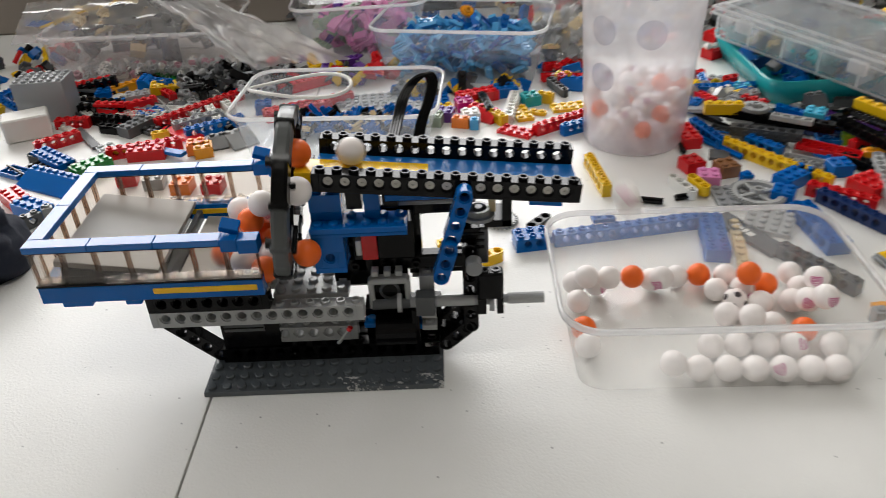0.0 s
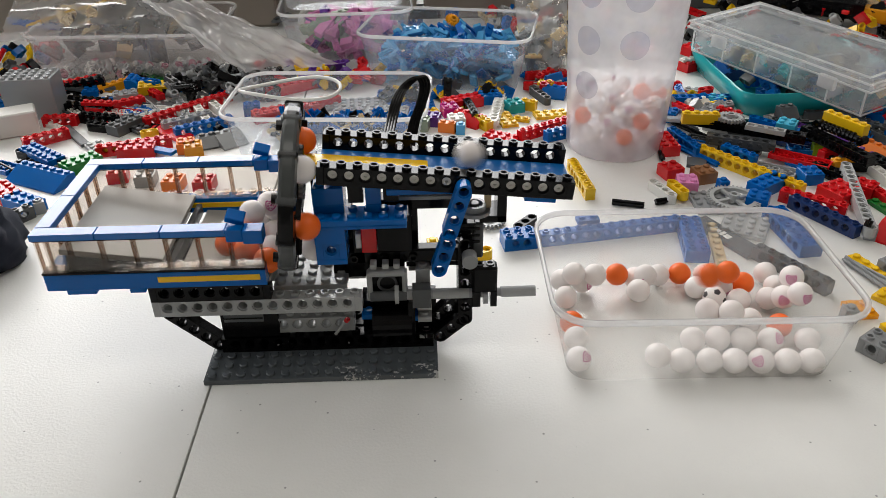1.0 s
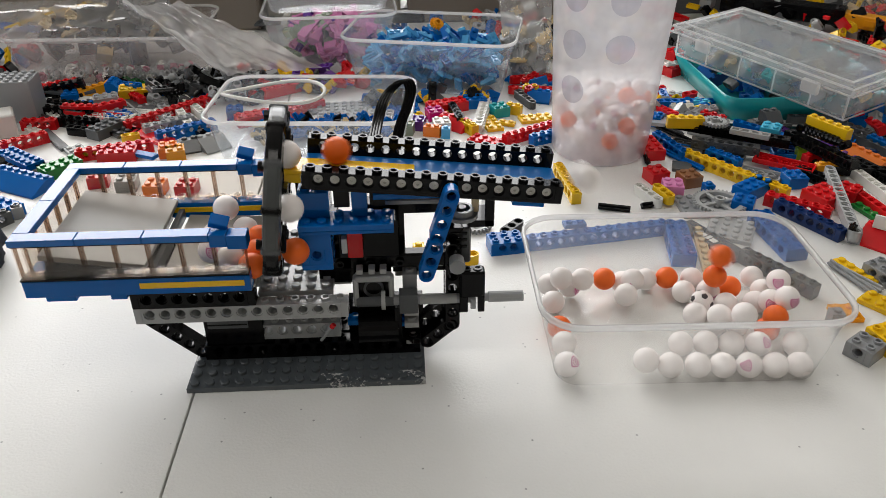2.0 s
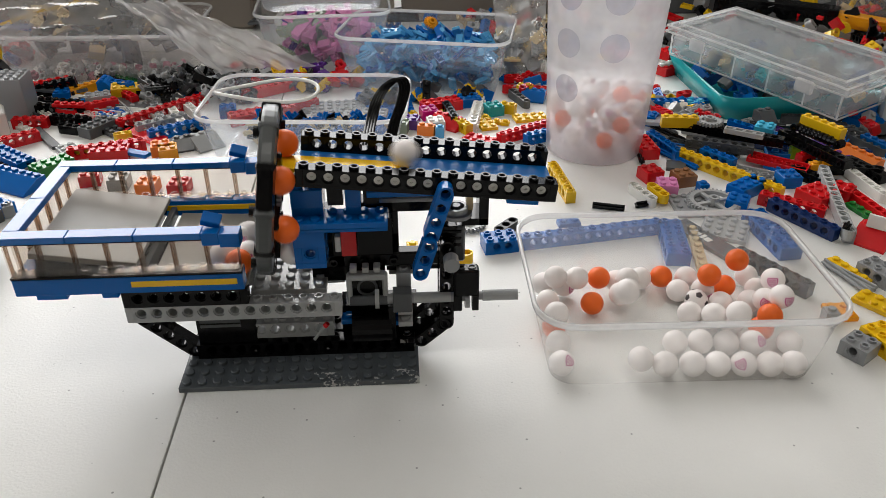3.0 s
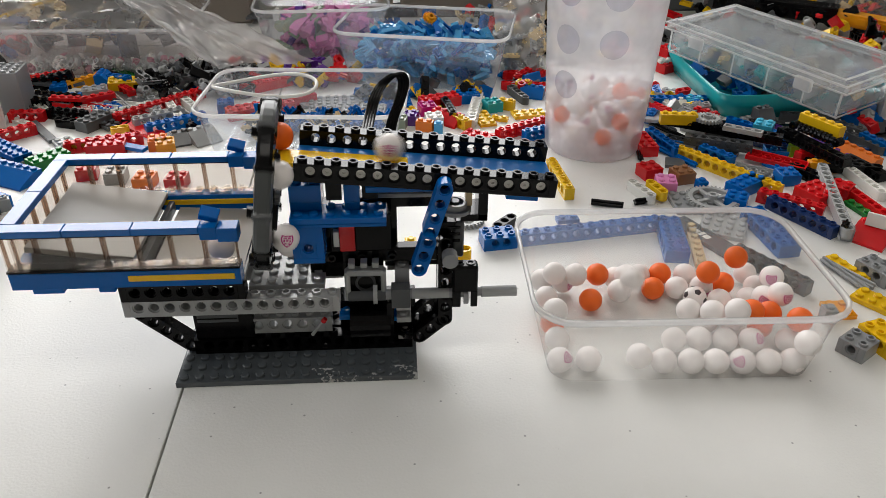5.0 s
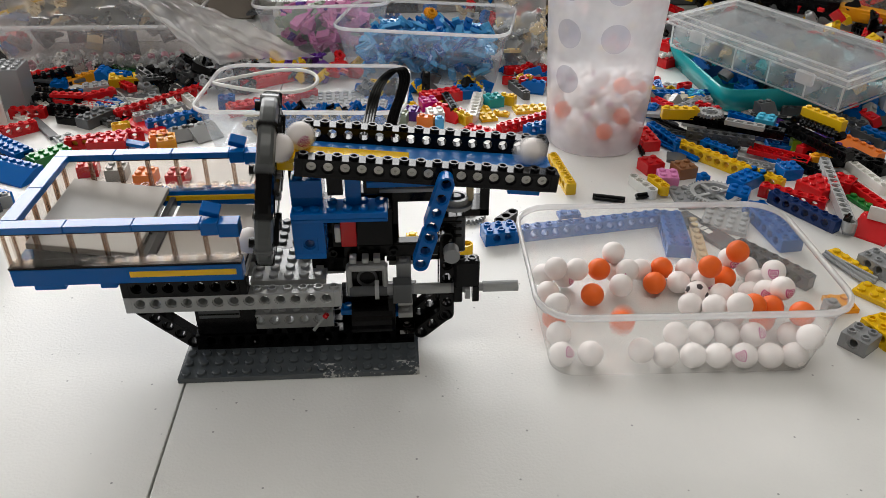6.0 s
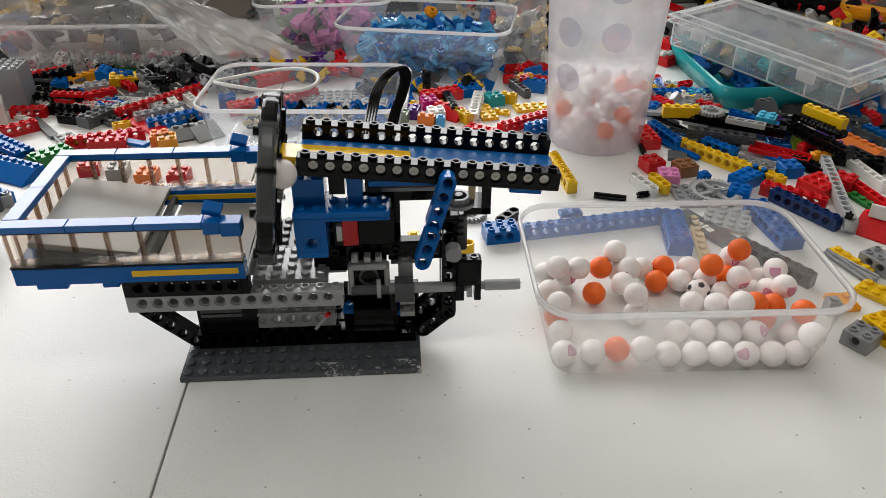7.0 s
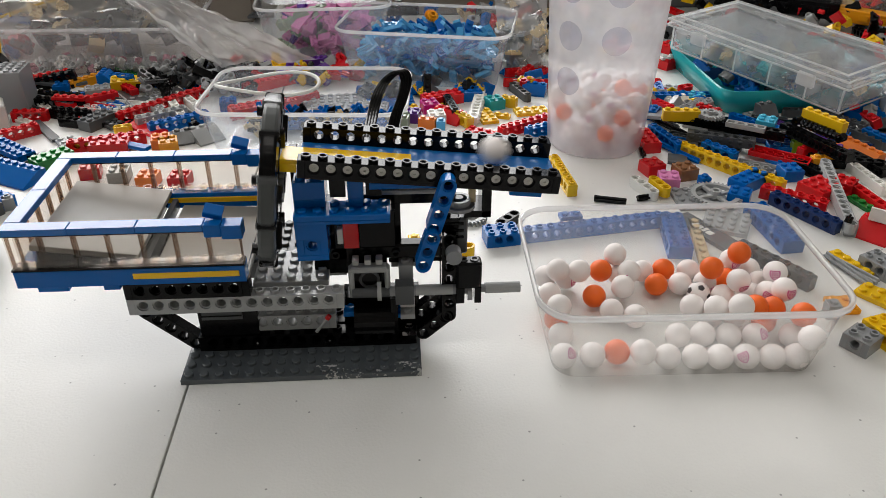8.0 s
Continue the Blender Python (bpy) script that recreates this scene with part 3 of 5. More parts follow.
    block("inner_frame", DGREY, 118, 134, 34, 39, 95, 98)
    for x, z in ((100, 66), (106, 74), (112, 66)):
        rod("frame_pin", BLACK, (x, 35, z), "y", 2.4, 1.5, 1.5)
    block("gear_bracket", BLACK, 84, 90, 33, 39, 55, 80)
    block("chassis_side", BLACK, 112, 116, 24, 34, 12, 34)
    put("chassis_side", "plate", LGREY, 1, 2, 118, 24, 9)
    put("inner_axle", "axle", GREY, 5, 1, 108, 32, 92)
    block("wheel_bearing", BLACK, 61.8, 66, 52, 60, 47.8, 111, "black upright that carries the wheel's axle")
    # long blue bar with a kink
    put_up("blue_arm", BLUE, 4, 142.3, 7, 110, 107, "bright blue smooth bar with holes, slanting")
    put_up("blue_arm", BLUE, 3, 134.2, 4, 83, 107)

    # sloping ball track
    for y, z in ((0, 0), (32, 3.4)):
        bm = bm_of("beam", 16, 1, mm(0, y, z))
        ob = part("track_rail", bm, BLACK, root, "black studded rail of the sloping ball track")
        ob.matrix_local = RAMP
    for nm, mat, x0, x1, z in (("track_floor", TRACKBLUE, 0, 128, 5.0), ("track_floor", YELLOW, -9, 55, 5.1)):
        bm = bmesh.new()
        quad_box(bm, x0, x1, 8.1, 31.9 if mat == TRACKBLUE else 24, z - 1.4, z + (0 if mat == TRACKBLUE else 0.7))
        ob = part(nm, bm, mat, root, "smooth yellow start of the ball track" if mat == YELLOW else "smooth blue floor of the ball track")
        ob.matrix_local = RAMP
    # white discs set into the near rail's holes paint the glint seen there
    bm = bmesh.new()
    tube(bm, (0, 7.2, 5.6), (0, -1, 0), 2.3, 5.6, 14, 0.8, 1.2)
    glint_mesh = finish(bm, "rail_pin", WHITE)
    for k in range(15):
        pin = new("rail_pin", glint_mesh)
        pin.parent = root
        pin.matrix_local = RAMP @ mp(8 * (k + 1), 0, 0)
    bm = bmesh.new()
    quad_box(bm, -9, -1, 8.1, 24, -1, 3.6)
    part("track_lip", bm, YELLOW, root).matrix_local = RAMP
    bm = bmesh.new()
    quad_box(bm, 104, 120, 2, 38, -3.2, -0.1)
    part("track_underplate", bm, BLUE, root).matrix_local = RAMP

    # hopper: base, smoky panels, rim, sloping floors
    HX0, HX1, HY0, HY1 = -71, 41, 8, 96
    HZ, RZ = 59.5, 89.2
    for nm, x0, x1, y0, y1 in (("hopper_base", HX0, HX1, HY0, HY0 + 8), ("hopper_base", HX0, HX1, HY1 - 8, HY1), ("hopper_base", HX0, HX0 + 8, HY0 + 8, HY1 - 8)):
        block(nm, BLUE, x0, x1, y0, y1, HZ, HZ + 9.6)
    block("rim_seam", BLACK, HX0 - 0.4, HX1 - 16, HY0 + 0.2, HY0 + 6, RZ - 0.75, RZ)
    block("rim_seam", BLACK, HX0 - 0.4, HX1 - 16, HY1 - 7, HY1 - 0.4, RZ - 0.75, RZ)
    block("base_edge", BLACK, HX0 - 0.3, HX1, HY0 - 0.4, HY0 + 7.6, HZ + 9.65, HZ + 10.9)
    block("hopper_stripe", YELLOW, -14, 38, HY0 - 0.5, HY0 + 4, HZ + 3.6, HZ + 6.9, "yellow stripe on the blue hopper")
    block("hopper_stripe", YELLOW, -20, 38, HY1 - 8.6, HY1 - 5, HZ + 3.6, HZ + 6.9)
    block("hopper_foot", BLUE, -62, -47, HY0 + 1, HY0 + 9, HZ - 3.2, HZ - 0.05)
    block("hopper_foot", BLUE, -30, -22, HY0 + 1, HY0 + 9, HZ - 3.2, HZ - 0.05)
    block("hopper_support", BLACK, -24, 40, 16.2, 64, 54.5, HZ - 0.05)
    ph = RZ - (HZ + 9.6)
    for side in ("front", "back"):
        y = HY0 if side == "front" else HY1 - 8
        for i in range(7):
            x = HX0 + 16 * i
            bm = bmesh.new()
            yy = y + 0.4 if side == "front" else y + 6.4
            quad_box(bm, x + 0.3, x + 15.7, yy, yy + 1.2, 0, ph, 0.2)
            pane = part("panel", bm, SMOKEPANE, root, "clear smoky plastic panel")
            pane.location = (0, 0, (HZ + 9.6) * 0.001)
            for px in (x + 0.3, x + 15.05):
                bm = bmesh.new()
                quad_box(bm, px, px + 0.65, y + 1.7 if side == "front" else y + 3.2, y + 4.6 if side == "front" else y + 6.3, 0, ph, 0.2)
                part("panel_edge", bm, SMOKEEDGE, pane)
            bm = bmesh.new()
            quad_box(bm, x + 1.8, x + 14.2, y + 1.7 if side == "front" else y + 0.4, y + 7.4 if side == "front" else y + 6.3, 0, 1.8, 0.2)
            tube(bm, (x + 4, y + 4, 1.7), "z", 2.4, 1.6, 12, 1.6, 1.4)
            tube(bm, (x + 12, y + 4, 1.7), "z", 2.4, 1.6, 12, 1.6, 1.4)
            part("panel_foot", bm, SMOKEFOOT, pane)
    for i in range(5):
        y = HY0 + 8 + 14.4 * i
        bm = bmesh.new()
        quad_box(bm, HX0 + 0.4, HX0 + 1.6, y + 0.3, y + 14.1, 0, ph, 0.2)
        pane = part("panel", bm, SMOKEPANE, root, "clear smoky plastic panel")
        pane.location = (0, 0, (HZ + 9.6) * 0.001)
        for py in (y + 0.25, y + 12.6):
            bm = bmesh.new()
            quad_box(bm, HX0 + 1.7, HX0 + 3.4, py, py + 0.9, 0, ph, 0.2)
            part("panel_edge", bm, SMOKEEDGE, pane)
    for x0 in (HX0 - 1, HX0 + 31, HX0 + 63):
        for y in (HY0 - 0.4, HY1 - 7.6):
            block("rim_tile", RIMBLUE, x0 + 0.1, x0 + 31.9, y, y + 8, RZ + 0.05, RZ + 3.6, "glossy blue rim tile")
    for y0, y1 in ((HY0 + 7.8, 50), (50.2, HY1 - 7.8)):
        block("rim_tile", RIMBLUE, HX0 - 1, HX0 + 7, y0, y1, RZ + 0.05, RZ + 3.6)
    for y, s in ((HY0 - 1, 1), (HY1 - 8, 1)):
        block("rim_end", BLUE, HX0 + 95.2, HX0 + 103.5, y, y + 8.4, RZ - 3, RZ + 3.9, "blue rim end block")
        block("rim_end", BLUE, HX0 + 103.7, HX0 + 113.5, y - 0.5, y + 8, RZ - 4.0, RZ + 3.5)
        bm = bmesh.new()
        quad_box(bm, -4.6, 4.6, -3.6, 3.6, 0, 3.6, 0.4)
        bmesh.ops.transform(bm, matrix=mm(HX0 + 99, y + 9, RZ + 5.2, 18, 16, 0), verts=bm.verts)
        part("rim_flap", bm, BLUE, root, "tilted blue flap")
    for nm, mat, cx, w, z, tilt in (("hopper_floor", LFLOOR, -38, 52, 75.6, 8.5), ("hopper_floor", LFLOOR, 17, 48, 60.6, 3.0)):
        bm = bmesh.new()
        quad_box(bm, -w / 2, w / 2, -35.6, 35.6, -3.2, 0, 0.3)
        bmesh.ops.transform(bm, matrix=mm(cx, 52, z, 0, tilt, 0), verts=bm.verts)
        part(nm, bm, mat, root, "smooth pale grey hopper floor plate")
        if cx < 0:
            # black block that paints the wedge of shade under the raised floor plate
            bm = bmesh.new()
            quad_box(bm, -w / 2 + 3, w / 2 - 2, -35.2, 35.2, -11, -3.3, 0.3)
            bmesh.ops.transform(bm, matrix=mm(cx, 52, z, 0, tilt, 0), verts=bm.verts)
            part("floor_frame", bm, BLACK, root, "dark frame below the hopper floor")
    block("floor_riser", DGREY, -12.6, -9.4, 16.4, 87.6, 59.6, 66)
    return root


LFLOOR = plastic("pale_grey_floor_plastic", (0.34, 0.33, 0.31), 0.42)
MACHINE = machine()


def wheel(parent):
    """Lifting wheel: hub, spokes, ring of dark segments and ball pockets."""
    bm = bmesh.new()
    tube(bm, (-3, 0, 0), "x", 6, 10, 20, 2.4)
    tube(bm, (2.6, 0, 0), "x", 19.5, 1.6, 40)
    hub = part("lift_wheel", bm, BLACK, parent, "dark grey lifting wheel with ball pockets")
    bm = bmesh.new()
    tube(bm, (3.9, 0, 0), "x", 9.0, 2.6, 28)
    for k in range(24):
        tmp = bmesh.new()
        quad_box(tmp, 4.0, 6.4, -0.8, 0.8, 8.8, 10.6, 0.2)
        add_bm(bm, tmp, Matrix.Rotation(k * math.tau / 24, 4, "X"))
    part("hub_gear", bm, GREY, hub, "grey toothed hub gear")
    for k in range(6):
        rot = Matrix.Rotation(math.tau * k / 6, 4, "X")
        bm = bmesh.new()
        quad_box(bm, -1.2, 3.4, -1.8, 1.8, 5, 40, 0.4)
        bmesh.ops.transform(bm, matrix=rot, verts=bm.verts)
        part("spoke", bm, BLACK, hub)
        bm = bmesh.new()
        quad_box(bm, 3.6, 6.6, 6.6, 9.6, 20, 34, 0.5)
        bmesh.ops.transform(bm, matrix=rot, verts=bm.verts)
        part("pocket_finger", bm, BLACK, hub)
    for k in range(12):
        a0, a1 = math.tau * k / 12, math.tau * (k + 1) / 12
        dark = k % 3 == 1
        bm = bmesh.new()
        seg = 4
        prof = [(-4.0, ROUT - 8.5), (4.0, ROUT - 8.5), (4.4, ROUT - 6), (3.6, ROUT - 0.6), (2.2, ROUT), (-2.2, ROUT), (-3.6, ROUT - 0.6), (-4.4, ROUT - 6)]
        rings = []
        for s in range(seg + 1):
            a = a0 + 0.012 + (a1 - a0 - 0.024) * s / seg
            rings.append([bm.verts.new((x, math.sin(a) * r, math.cos(a) * r)) for x, r in prof])
        for p, q in zip(rings, rings[1:]):
            for i in range(8):
                j = (i + 1) % 8
                bm.faces.new((p[i], p[j], q[j], q[i]))
        bm.faces.new(rings[0])
        bm.faces.new(rings[-1][::-1])
        part("rim_segment", bm, BLACK if dark else SMOKE, hub)
        bm = bmesh.new()
        quad_box(bm, -4.7, 4.7, -1.8, 1.8, ROUT - 8, ROUT + 0.4, 0.8)
        bmesh.ops.transform(bm, matrix=Matrix.Rotation(-a0, 4, "X"), verts=bm.verts)
        part("rim_joint", bm, DGREY if k % 2 else BLACK, hub)
        if k % 2:
            bm = bmesh.new()
            tube(bm, (-7.0, math.sin(a0) * 38, math.cos(a0) * 38), "x", 2.6, 11.6, 12)
            part("pin", bm, BLACK, hub)
    hub.location = (WX * 0.001, WY * 0.001, WZ * 0.001)
    return hub


WHEEL = wheel(MACHINE)


# ---- tubs, cup, case, bag ----
def rounded_rect(w, d, r, seg=5):
    pts = []
    for cx, cy, a0 in ((w / 2 - r, d / 2 - r, 0), (-w / 2 + r, d / 2 - r, 90), (-w / 2 + r, -d / 2 + r, 180), (w / 2 - r, -d / 2 + r, 270)):
        for k in range(seg + 1):
            a = radians(a0 + 90 * k / seg)
            pts.append((cx + r * math.cos(a), cy + r * math.sin(a)))
    return pts


def loft(bm, sections, cap=True):
    rings = [[bm.verts.new((x, y, z)) for x, y in pts] for pts, z in sections]
    n = len(rings[0])
    for a, b in zip(rings, rings[1:]):
        for i in range(n):
            bm.faces.new((a[i], a[(i + 1) % n], b[(i + 1) % n], b[i]))
    if cap:
        bm.faces.new(rings[0][::-1])
    return rings


def tub(name, label, m, w, d, h, bw, bd, mat=None, rim=None, handle=False):
    """Thin-walled food tub with sloping sides, a stepped foot and a rolled rim."""
    t = thing_empty(name, label, "tub", m)
    bm = bmesh.new()
    mix = lambda f: (bw + (w - 5 - bw) * f, bd + (d - 5 - bd) * f)
    loft(bm, [(rounded_rect(bw - 8, bd - 8, 10), 1.2), (rounded_rect(bw - 5, bd - 5, 12), 0.4), (rounded_rect(bw, bd, 13), 2.6), (rounded_rect(*mix(0.5), 16), h * 0.5),
              (rounded_rect(*mix(0.84), 18), h * 0.84), (rounded_rect(mix(0.86)[0] + 1.6, mix(0.86)[1] + 1.6, 18), h * 0.86), (rounded_rect(*mix(1), 19), h - 2.5)])
    part("shell", bm, mat or TUBCLEAR, t, "", True).visible_shadow = False
    bm = bmesh.new()
    secs = [(rounded_rect(w - 5, d - 5, 19), h - 3), (rounded_rect(w, d, 21), h - 3), (rounded_rect(w, d, 21), h - 0.6), (rounded_rect(w - 1.4, d - 1.4, 20.4), h),
            (rounded_rect(w - 4, d - 4, 19.5), h), (rounded_rect(w - 5, d - 5, 19), h - 3)]
    loft(bm, secs, False)
    part("rim", bm, rim or TUBRIM, t, "milky rolled rim", True)
    return t


tub("ball_tub", "clear plastic food tub holding white and orange balls", mp(271, 39, 0, 0, 0, -1.3), 166, 117, 48.5, 143, 98)
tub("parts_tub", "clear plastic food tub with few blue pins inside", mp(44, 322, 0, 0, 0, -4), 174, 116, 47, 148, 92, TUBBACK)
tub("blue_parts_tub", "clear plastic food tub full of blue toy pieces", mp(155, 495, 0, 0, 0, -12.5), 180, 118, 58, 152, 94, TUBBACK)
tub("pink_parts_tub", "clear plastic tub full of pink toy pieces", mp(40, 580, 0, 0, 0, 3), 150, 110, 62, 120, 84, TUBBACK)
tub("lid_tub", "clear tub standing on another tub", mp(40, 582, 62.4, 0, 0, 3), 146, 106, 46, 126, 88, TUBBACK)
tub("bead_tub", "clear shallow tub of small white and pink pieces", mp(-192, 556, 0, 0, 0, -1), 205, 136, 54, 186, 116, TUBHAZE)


def pile(name, label, centre, w, d, z0, z1, count, mats, sizes, turn=0.0, seed=1, kinds=("plate", "brick")):
    """Heap of small toy pieces nobody could count, joined per colour."""
    rnd = random.Random(seed)
    root = thing_empty(name, label, "toy pieces", mp(centre[0], centre[1], 0, 0, 0, turn))
    root["kind"] = "stuff"
    groups = [bmesh.new() for _ in mats]
    for i in range(count):
        n, m = rnd.choice(sizes)
        bm = groups[i % len(mats)]
        kind = rnd.choice(kinds)
        x, y = rnd.uniform(-0.5, 0.5) * w, rnd.uniform(-0.5, 0.5) * d
        edge = max(abs(x) / w, abs(y) / d) * 2
        z = z0 + rnd.random() * (z1 - z0) * (1.05 - 0.35 * edge)
        tmp = bm_of(kind, n, m, mm(x, y, z, rnd.uniform(-60, 60), rnd.uniform(-60, 60), rnd.uniform(0, 360)) @ mm(-4 * n, -4 * m, -2))
        add_bm(bm, tmp)
    for bm, mat in zip(groups, mats):
        ob = part("pieces", bm, mat, root)
        ob["kind"] = "stuff"
    return root


pile("blue_toy_pieces", "heap of mixed blue toy pieces in a tub", (155, 495), 132, 76, 7, 54, 330, [SKY, BLUE, SKY, SKY], [(1, 2), (1, 3), (2, 1), (1, 4), (2, 1)], -12.5, 3, ("plateinv", "axle", "plate", "tile"))
loose("gear", AMBER, 2, 1, 158, 505, 56, 0, 20, 30, "pieces on the blue heap")
pile("pink_toy_pieces", "heap of pink toy pieces in a tub", (40, 580), 92, 56, 8, 52, 120, [PINK, PINK, PINK, PINK, PINK, SAGE, PURPLE], [(1, 4), (1, 3), (2, 2), (1, 4)], 3, 4)
pile("blue_pins", "scattered blue pins in a tub", (52, 345), 124, 44, 5, 13, 170, [BLUE, BLUE, BLUE, BLACK, CREAM], [(1, 1), (2, 1), (2, 1)], -4, 5, ("axle",))
pile("white_beads", "many small white round pieces in a shallow tub", (-192, 516), 168, 28, 4, 15, 120, [WHITE, LGREY, LGREY, ROSE, GREY, LGREY], [(1, 1)], -1, 6, ("bead",))
pile("dark_parts", "dark grey toy parts wrapped in clear film", (-205, 570), 150, 66, 14, 74, 44, [DGREY, BLACK, DGREY, CREAM], [(3, 2), (4, 2), (4, 3)], -1, 7)


def white_string():
    """White cord lying in a loop over the tub."""
    bm = bmesh.new()
    last = None
    for k in range(49):
        a = math.tau * k / 48
        p = Vector((6 + 45 * math.cos(a), 346 + 25 * math.sin(a), 43 + 3 * math.sin(a * 2)))
        ring = [bm.verts.new(p + Vector((math.cos(a) * math.cos(q * math.tau / 8), math.sin(a) * math.cos(q * math.tau / 8), math.sin(q * math.tau / 8))) * 1.7) for q in range(8)]
        if last:
            for q in range(8):
                bm.faces.new((last[q], last[(q + 1) % 8], ring[(q + 1) % 8], ring[q]))
        last = ring
    tagged(new("white_string", finish(bm, "white_string", WHITE, True)), "white string lying in a loop on a tub", "string")


white_string()


def cup():
    """Tall frosted tumbler with printed grey dots."""
    t = thing_empty("frosted_tumbler", "tall frosted plastic tumbler with grey dots, part full of balls", "tumbler", mp(291, 304, 0))
    bm = bmesh.new()
    H, R0, R1, seg = 200, 41, 52, 56
    circ = lambda r: [(r * math.cos(k * math.tau / seg), r * math.sin(k * math.tau / seg)) for k in range(seg)]
    loft(bm, [(circ(R0 - 5), 1.5), (circ(R0 - 2), 0.3), (circ(R0), 2.5), (circ(R0 + (R1 - R0) * 0.5), H * 0.5), (circ(R1), H), (circ(R1 - 1.2), H), (circ(R1 - 1.4), H - 4)])
    part("wall", bm, FROSTED, t, "", True)
    bm = bmesh.new()
    loft(bm, [(circ(R0 - 3.4), 11.0), (circ(R0 - 1.6), 12.0), (circ(R0 - 3.4), 13.4), (circ(2.0), 13.6)])
    part("inner_floor", bm, FROSTED, t, "", True)
    for row, z in enumerate((65, 102, 139, 176)):
        for k in range(2 if row else 1):
            a = -math.pi / 2 + radians(-51 + 47 * k)
            r = R0 + (R1 - R0) * z / H + 0.35
            bm = bmesh.new()
            cen = bm.verts.new((r * math.cos(a), r * math.sin(a), z))
            ring = []
            for q in range(20):
                du, dz = 11.5 * math.cos(q * math.tau / 20), 11.5 * math.sin(q * math.tau / 20)
                rr = R0 + (R1 - R0) * (z + dz) / H + 0.35
                ring.append(bm.verts.new((rr * math.cos(a + du / r), rr * math.sin(a + du / r), z + dz)))
            for q in range(20):
                bm.faces.new((cen, ring[q], ring[(q + 1) % 20]))
            part("printed_dot", bm, FROSTDOT, t)
    return t


cup()


def case():
    """Clear hinged organiser case lying on the teal tray."""
    tray = thing_empty("teal_tray", "shallow teal plastic tray with toy pieces in it", "tray", mp(506, 432, 0, 0, 0, 2))
    bm = bmesh.new()
    loft(bm, [(rounded_rect(160, 150, 14), 0.5), (rounded_rect(176, 166, 16), 26), (rounded_rect(173, 163, 15), 26), (rounded_rect(156, 146, 13), 3)])
    part("shell", bm, TEAL, tray, "", True)
    c = thing_empty("organiser_case", "clear hinged plastic organiser case with compartments", "case", mp(500, 404, 46, 2, 2, -61))
    bm = bmesh.new()
    quad_box(bm, -102, 98, -52, 44, -18, 6, 5)
    part("body", bm, CASECLEAR, c)
    bm = bmesh.new()
    quad_box(bm, -106, 102, -56, 48, 6.3, 15, 4)
    part("lid", bm, CASECLEAR, c)
    for x0, x1, y0, y1 in ((-98, 94, -48, -46), (-98, 94, 38, 40), (-98, -96, -46, 38), (92, 94, -46, 38)):
        bm = bmesh.new()
        quad_box(bm, x0, x1, y0, y1, 15.1, 16.6, 0.4)
        part("lid_ridge", bm, TUBRIM, c)
    for x in (-60, -20, 20, 60):
        bm = bmesh.new()
        quad_box(bm, x - 0.8, x + 0.8, -48, 40, -15, 5, 0.2)
        part("divider", bm, CASECLEAR, c)
    for x in (-62, 62):
        bm = bmesh.new()
        quad_box(bm, x - 9, x + 9, -60, -55.5, -2, 10, 1.5)
        part("latch", bm, TUBRIM, c)

    # milky strips along lid and body paint the highlights on the case's edges
    for z0, z1, g in ((6.4, 8.2, 103), (12.6, 14.6, 101.5), (-18, -16.4, 97)):
        dy0, dy1 = (-57, 49) if z0 > 0 else (-51.5, 43.5)
        for x0, x1, y0, y1 in ((-g - 4, g, dy0, dy0 + 1.4), (-g - 4, g, dy1 - 1.4, dy1), (-g - 4, -g - 2.6, dy0 + 1.5, dy1 - 1.5), (g - 1.4, g, dy0 + 1.5, dy1 - 1.5)):
            bm = bmesh.new()
            quad_box(bm, x0, x1, y0, y1, z0, z1, 0.4)
            part("edge", bm, TUBRIM, c)
    for x, y in ((-101, -52), (95, -52), (95, 42), (-101, 42), (-60, -52.6), (-20, -52.6), (20, -52.6), (60, -52.6)):
        bm = bmesh.new()
        quad_box(bm, x, x + 1.6, y, y + 1.6, -16, 6, 0.3)
        part("edge", bm, TUBRIM, c)


case()
pile("case_pieces", "few blue and tan pieces inside the clear case", (500, 404), 165, 80, 34, 40, 34, [BLUE, NAVY, CREAM, TEAL, DGREY], [(2, 2), (1, 3), (1, 2)], -61, 44)


def film(bm, A, B, C, D, nx, ny, amp, seed):
    """Wrinkled film stretched over four corners."""
    A, B, C, D = Vector(A), Vector(B), Vector(C), Vector(D)
    g = {}
    for i in range(nx + 1):
        for j in range(ny + 1):
            u, v = i / nx, j / ny
            p = A.lerp(B, u).lerp(D.lerp(C, u), v)
            q = noise.noise(Vector((u * 3, v * 4, seed))) * 1.2 + noise.noise(Vector((u * 9 + v * 3, v * 12, seed + 4.1))) * 0.5 + abs(noise.noise(Vector((u * 5 + v * 7, v * 5, seed + 7.7)))) * 1.1
            g[i, j] = bm.verts.new(p + Vector((0, 0, amp * q)))
    for i in range(nx):
        for j in range(ny):
            bm.faces.new((g[i, j], g[i + 1, j], g[i + 1, j + 1], g[i, j + 1]))


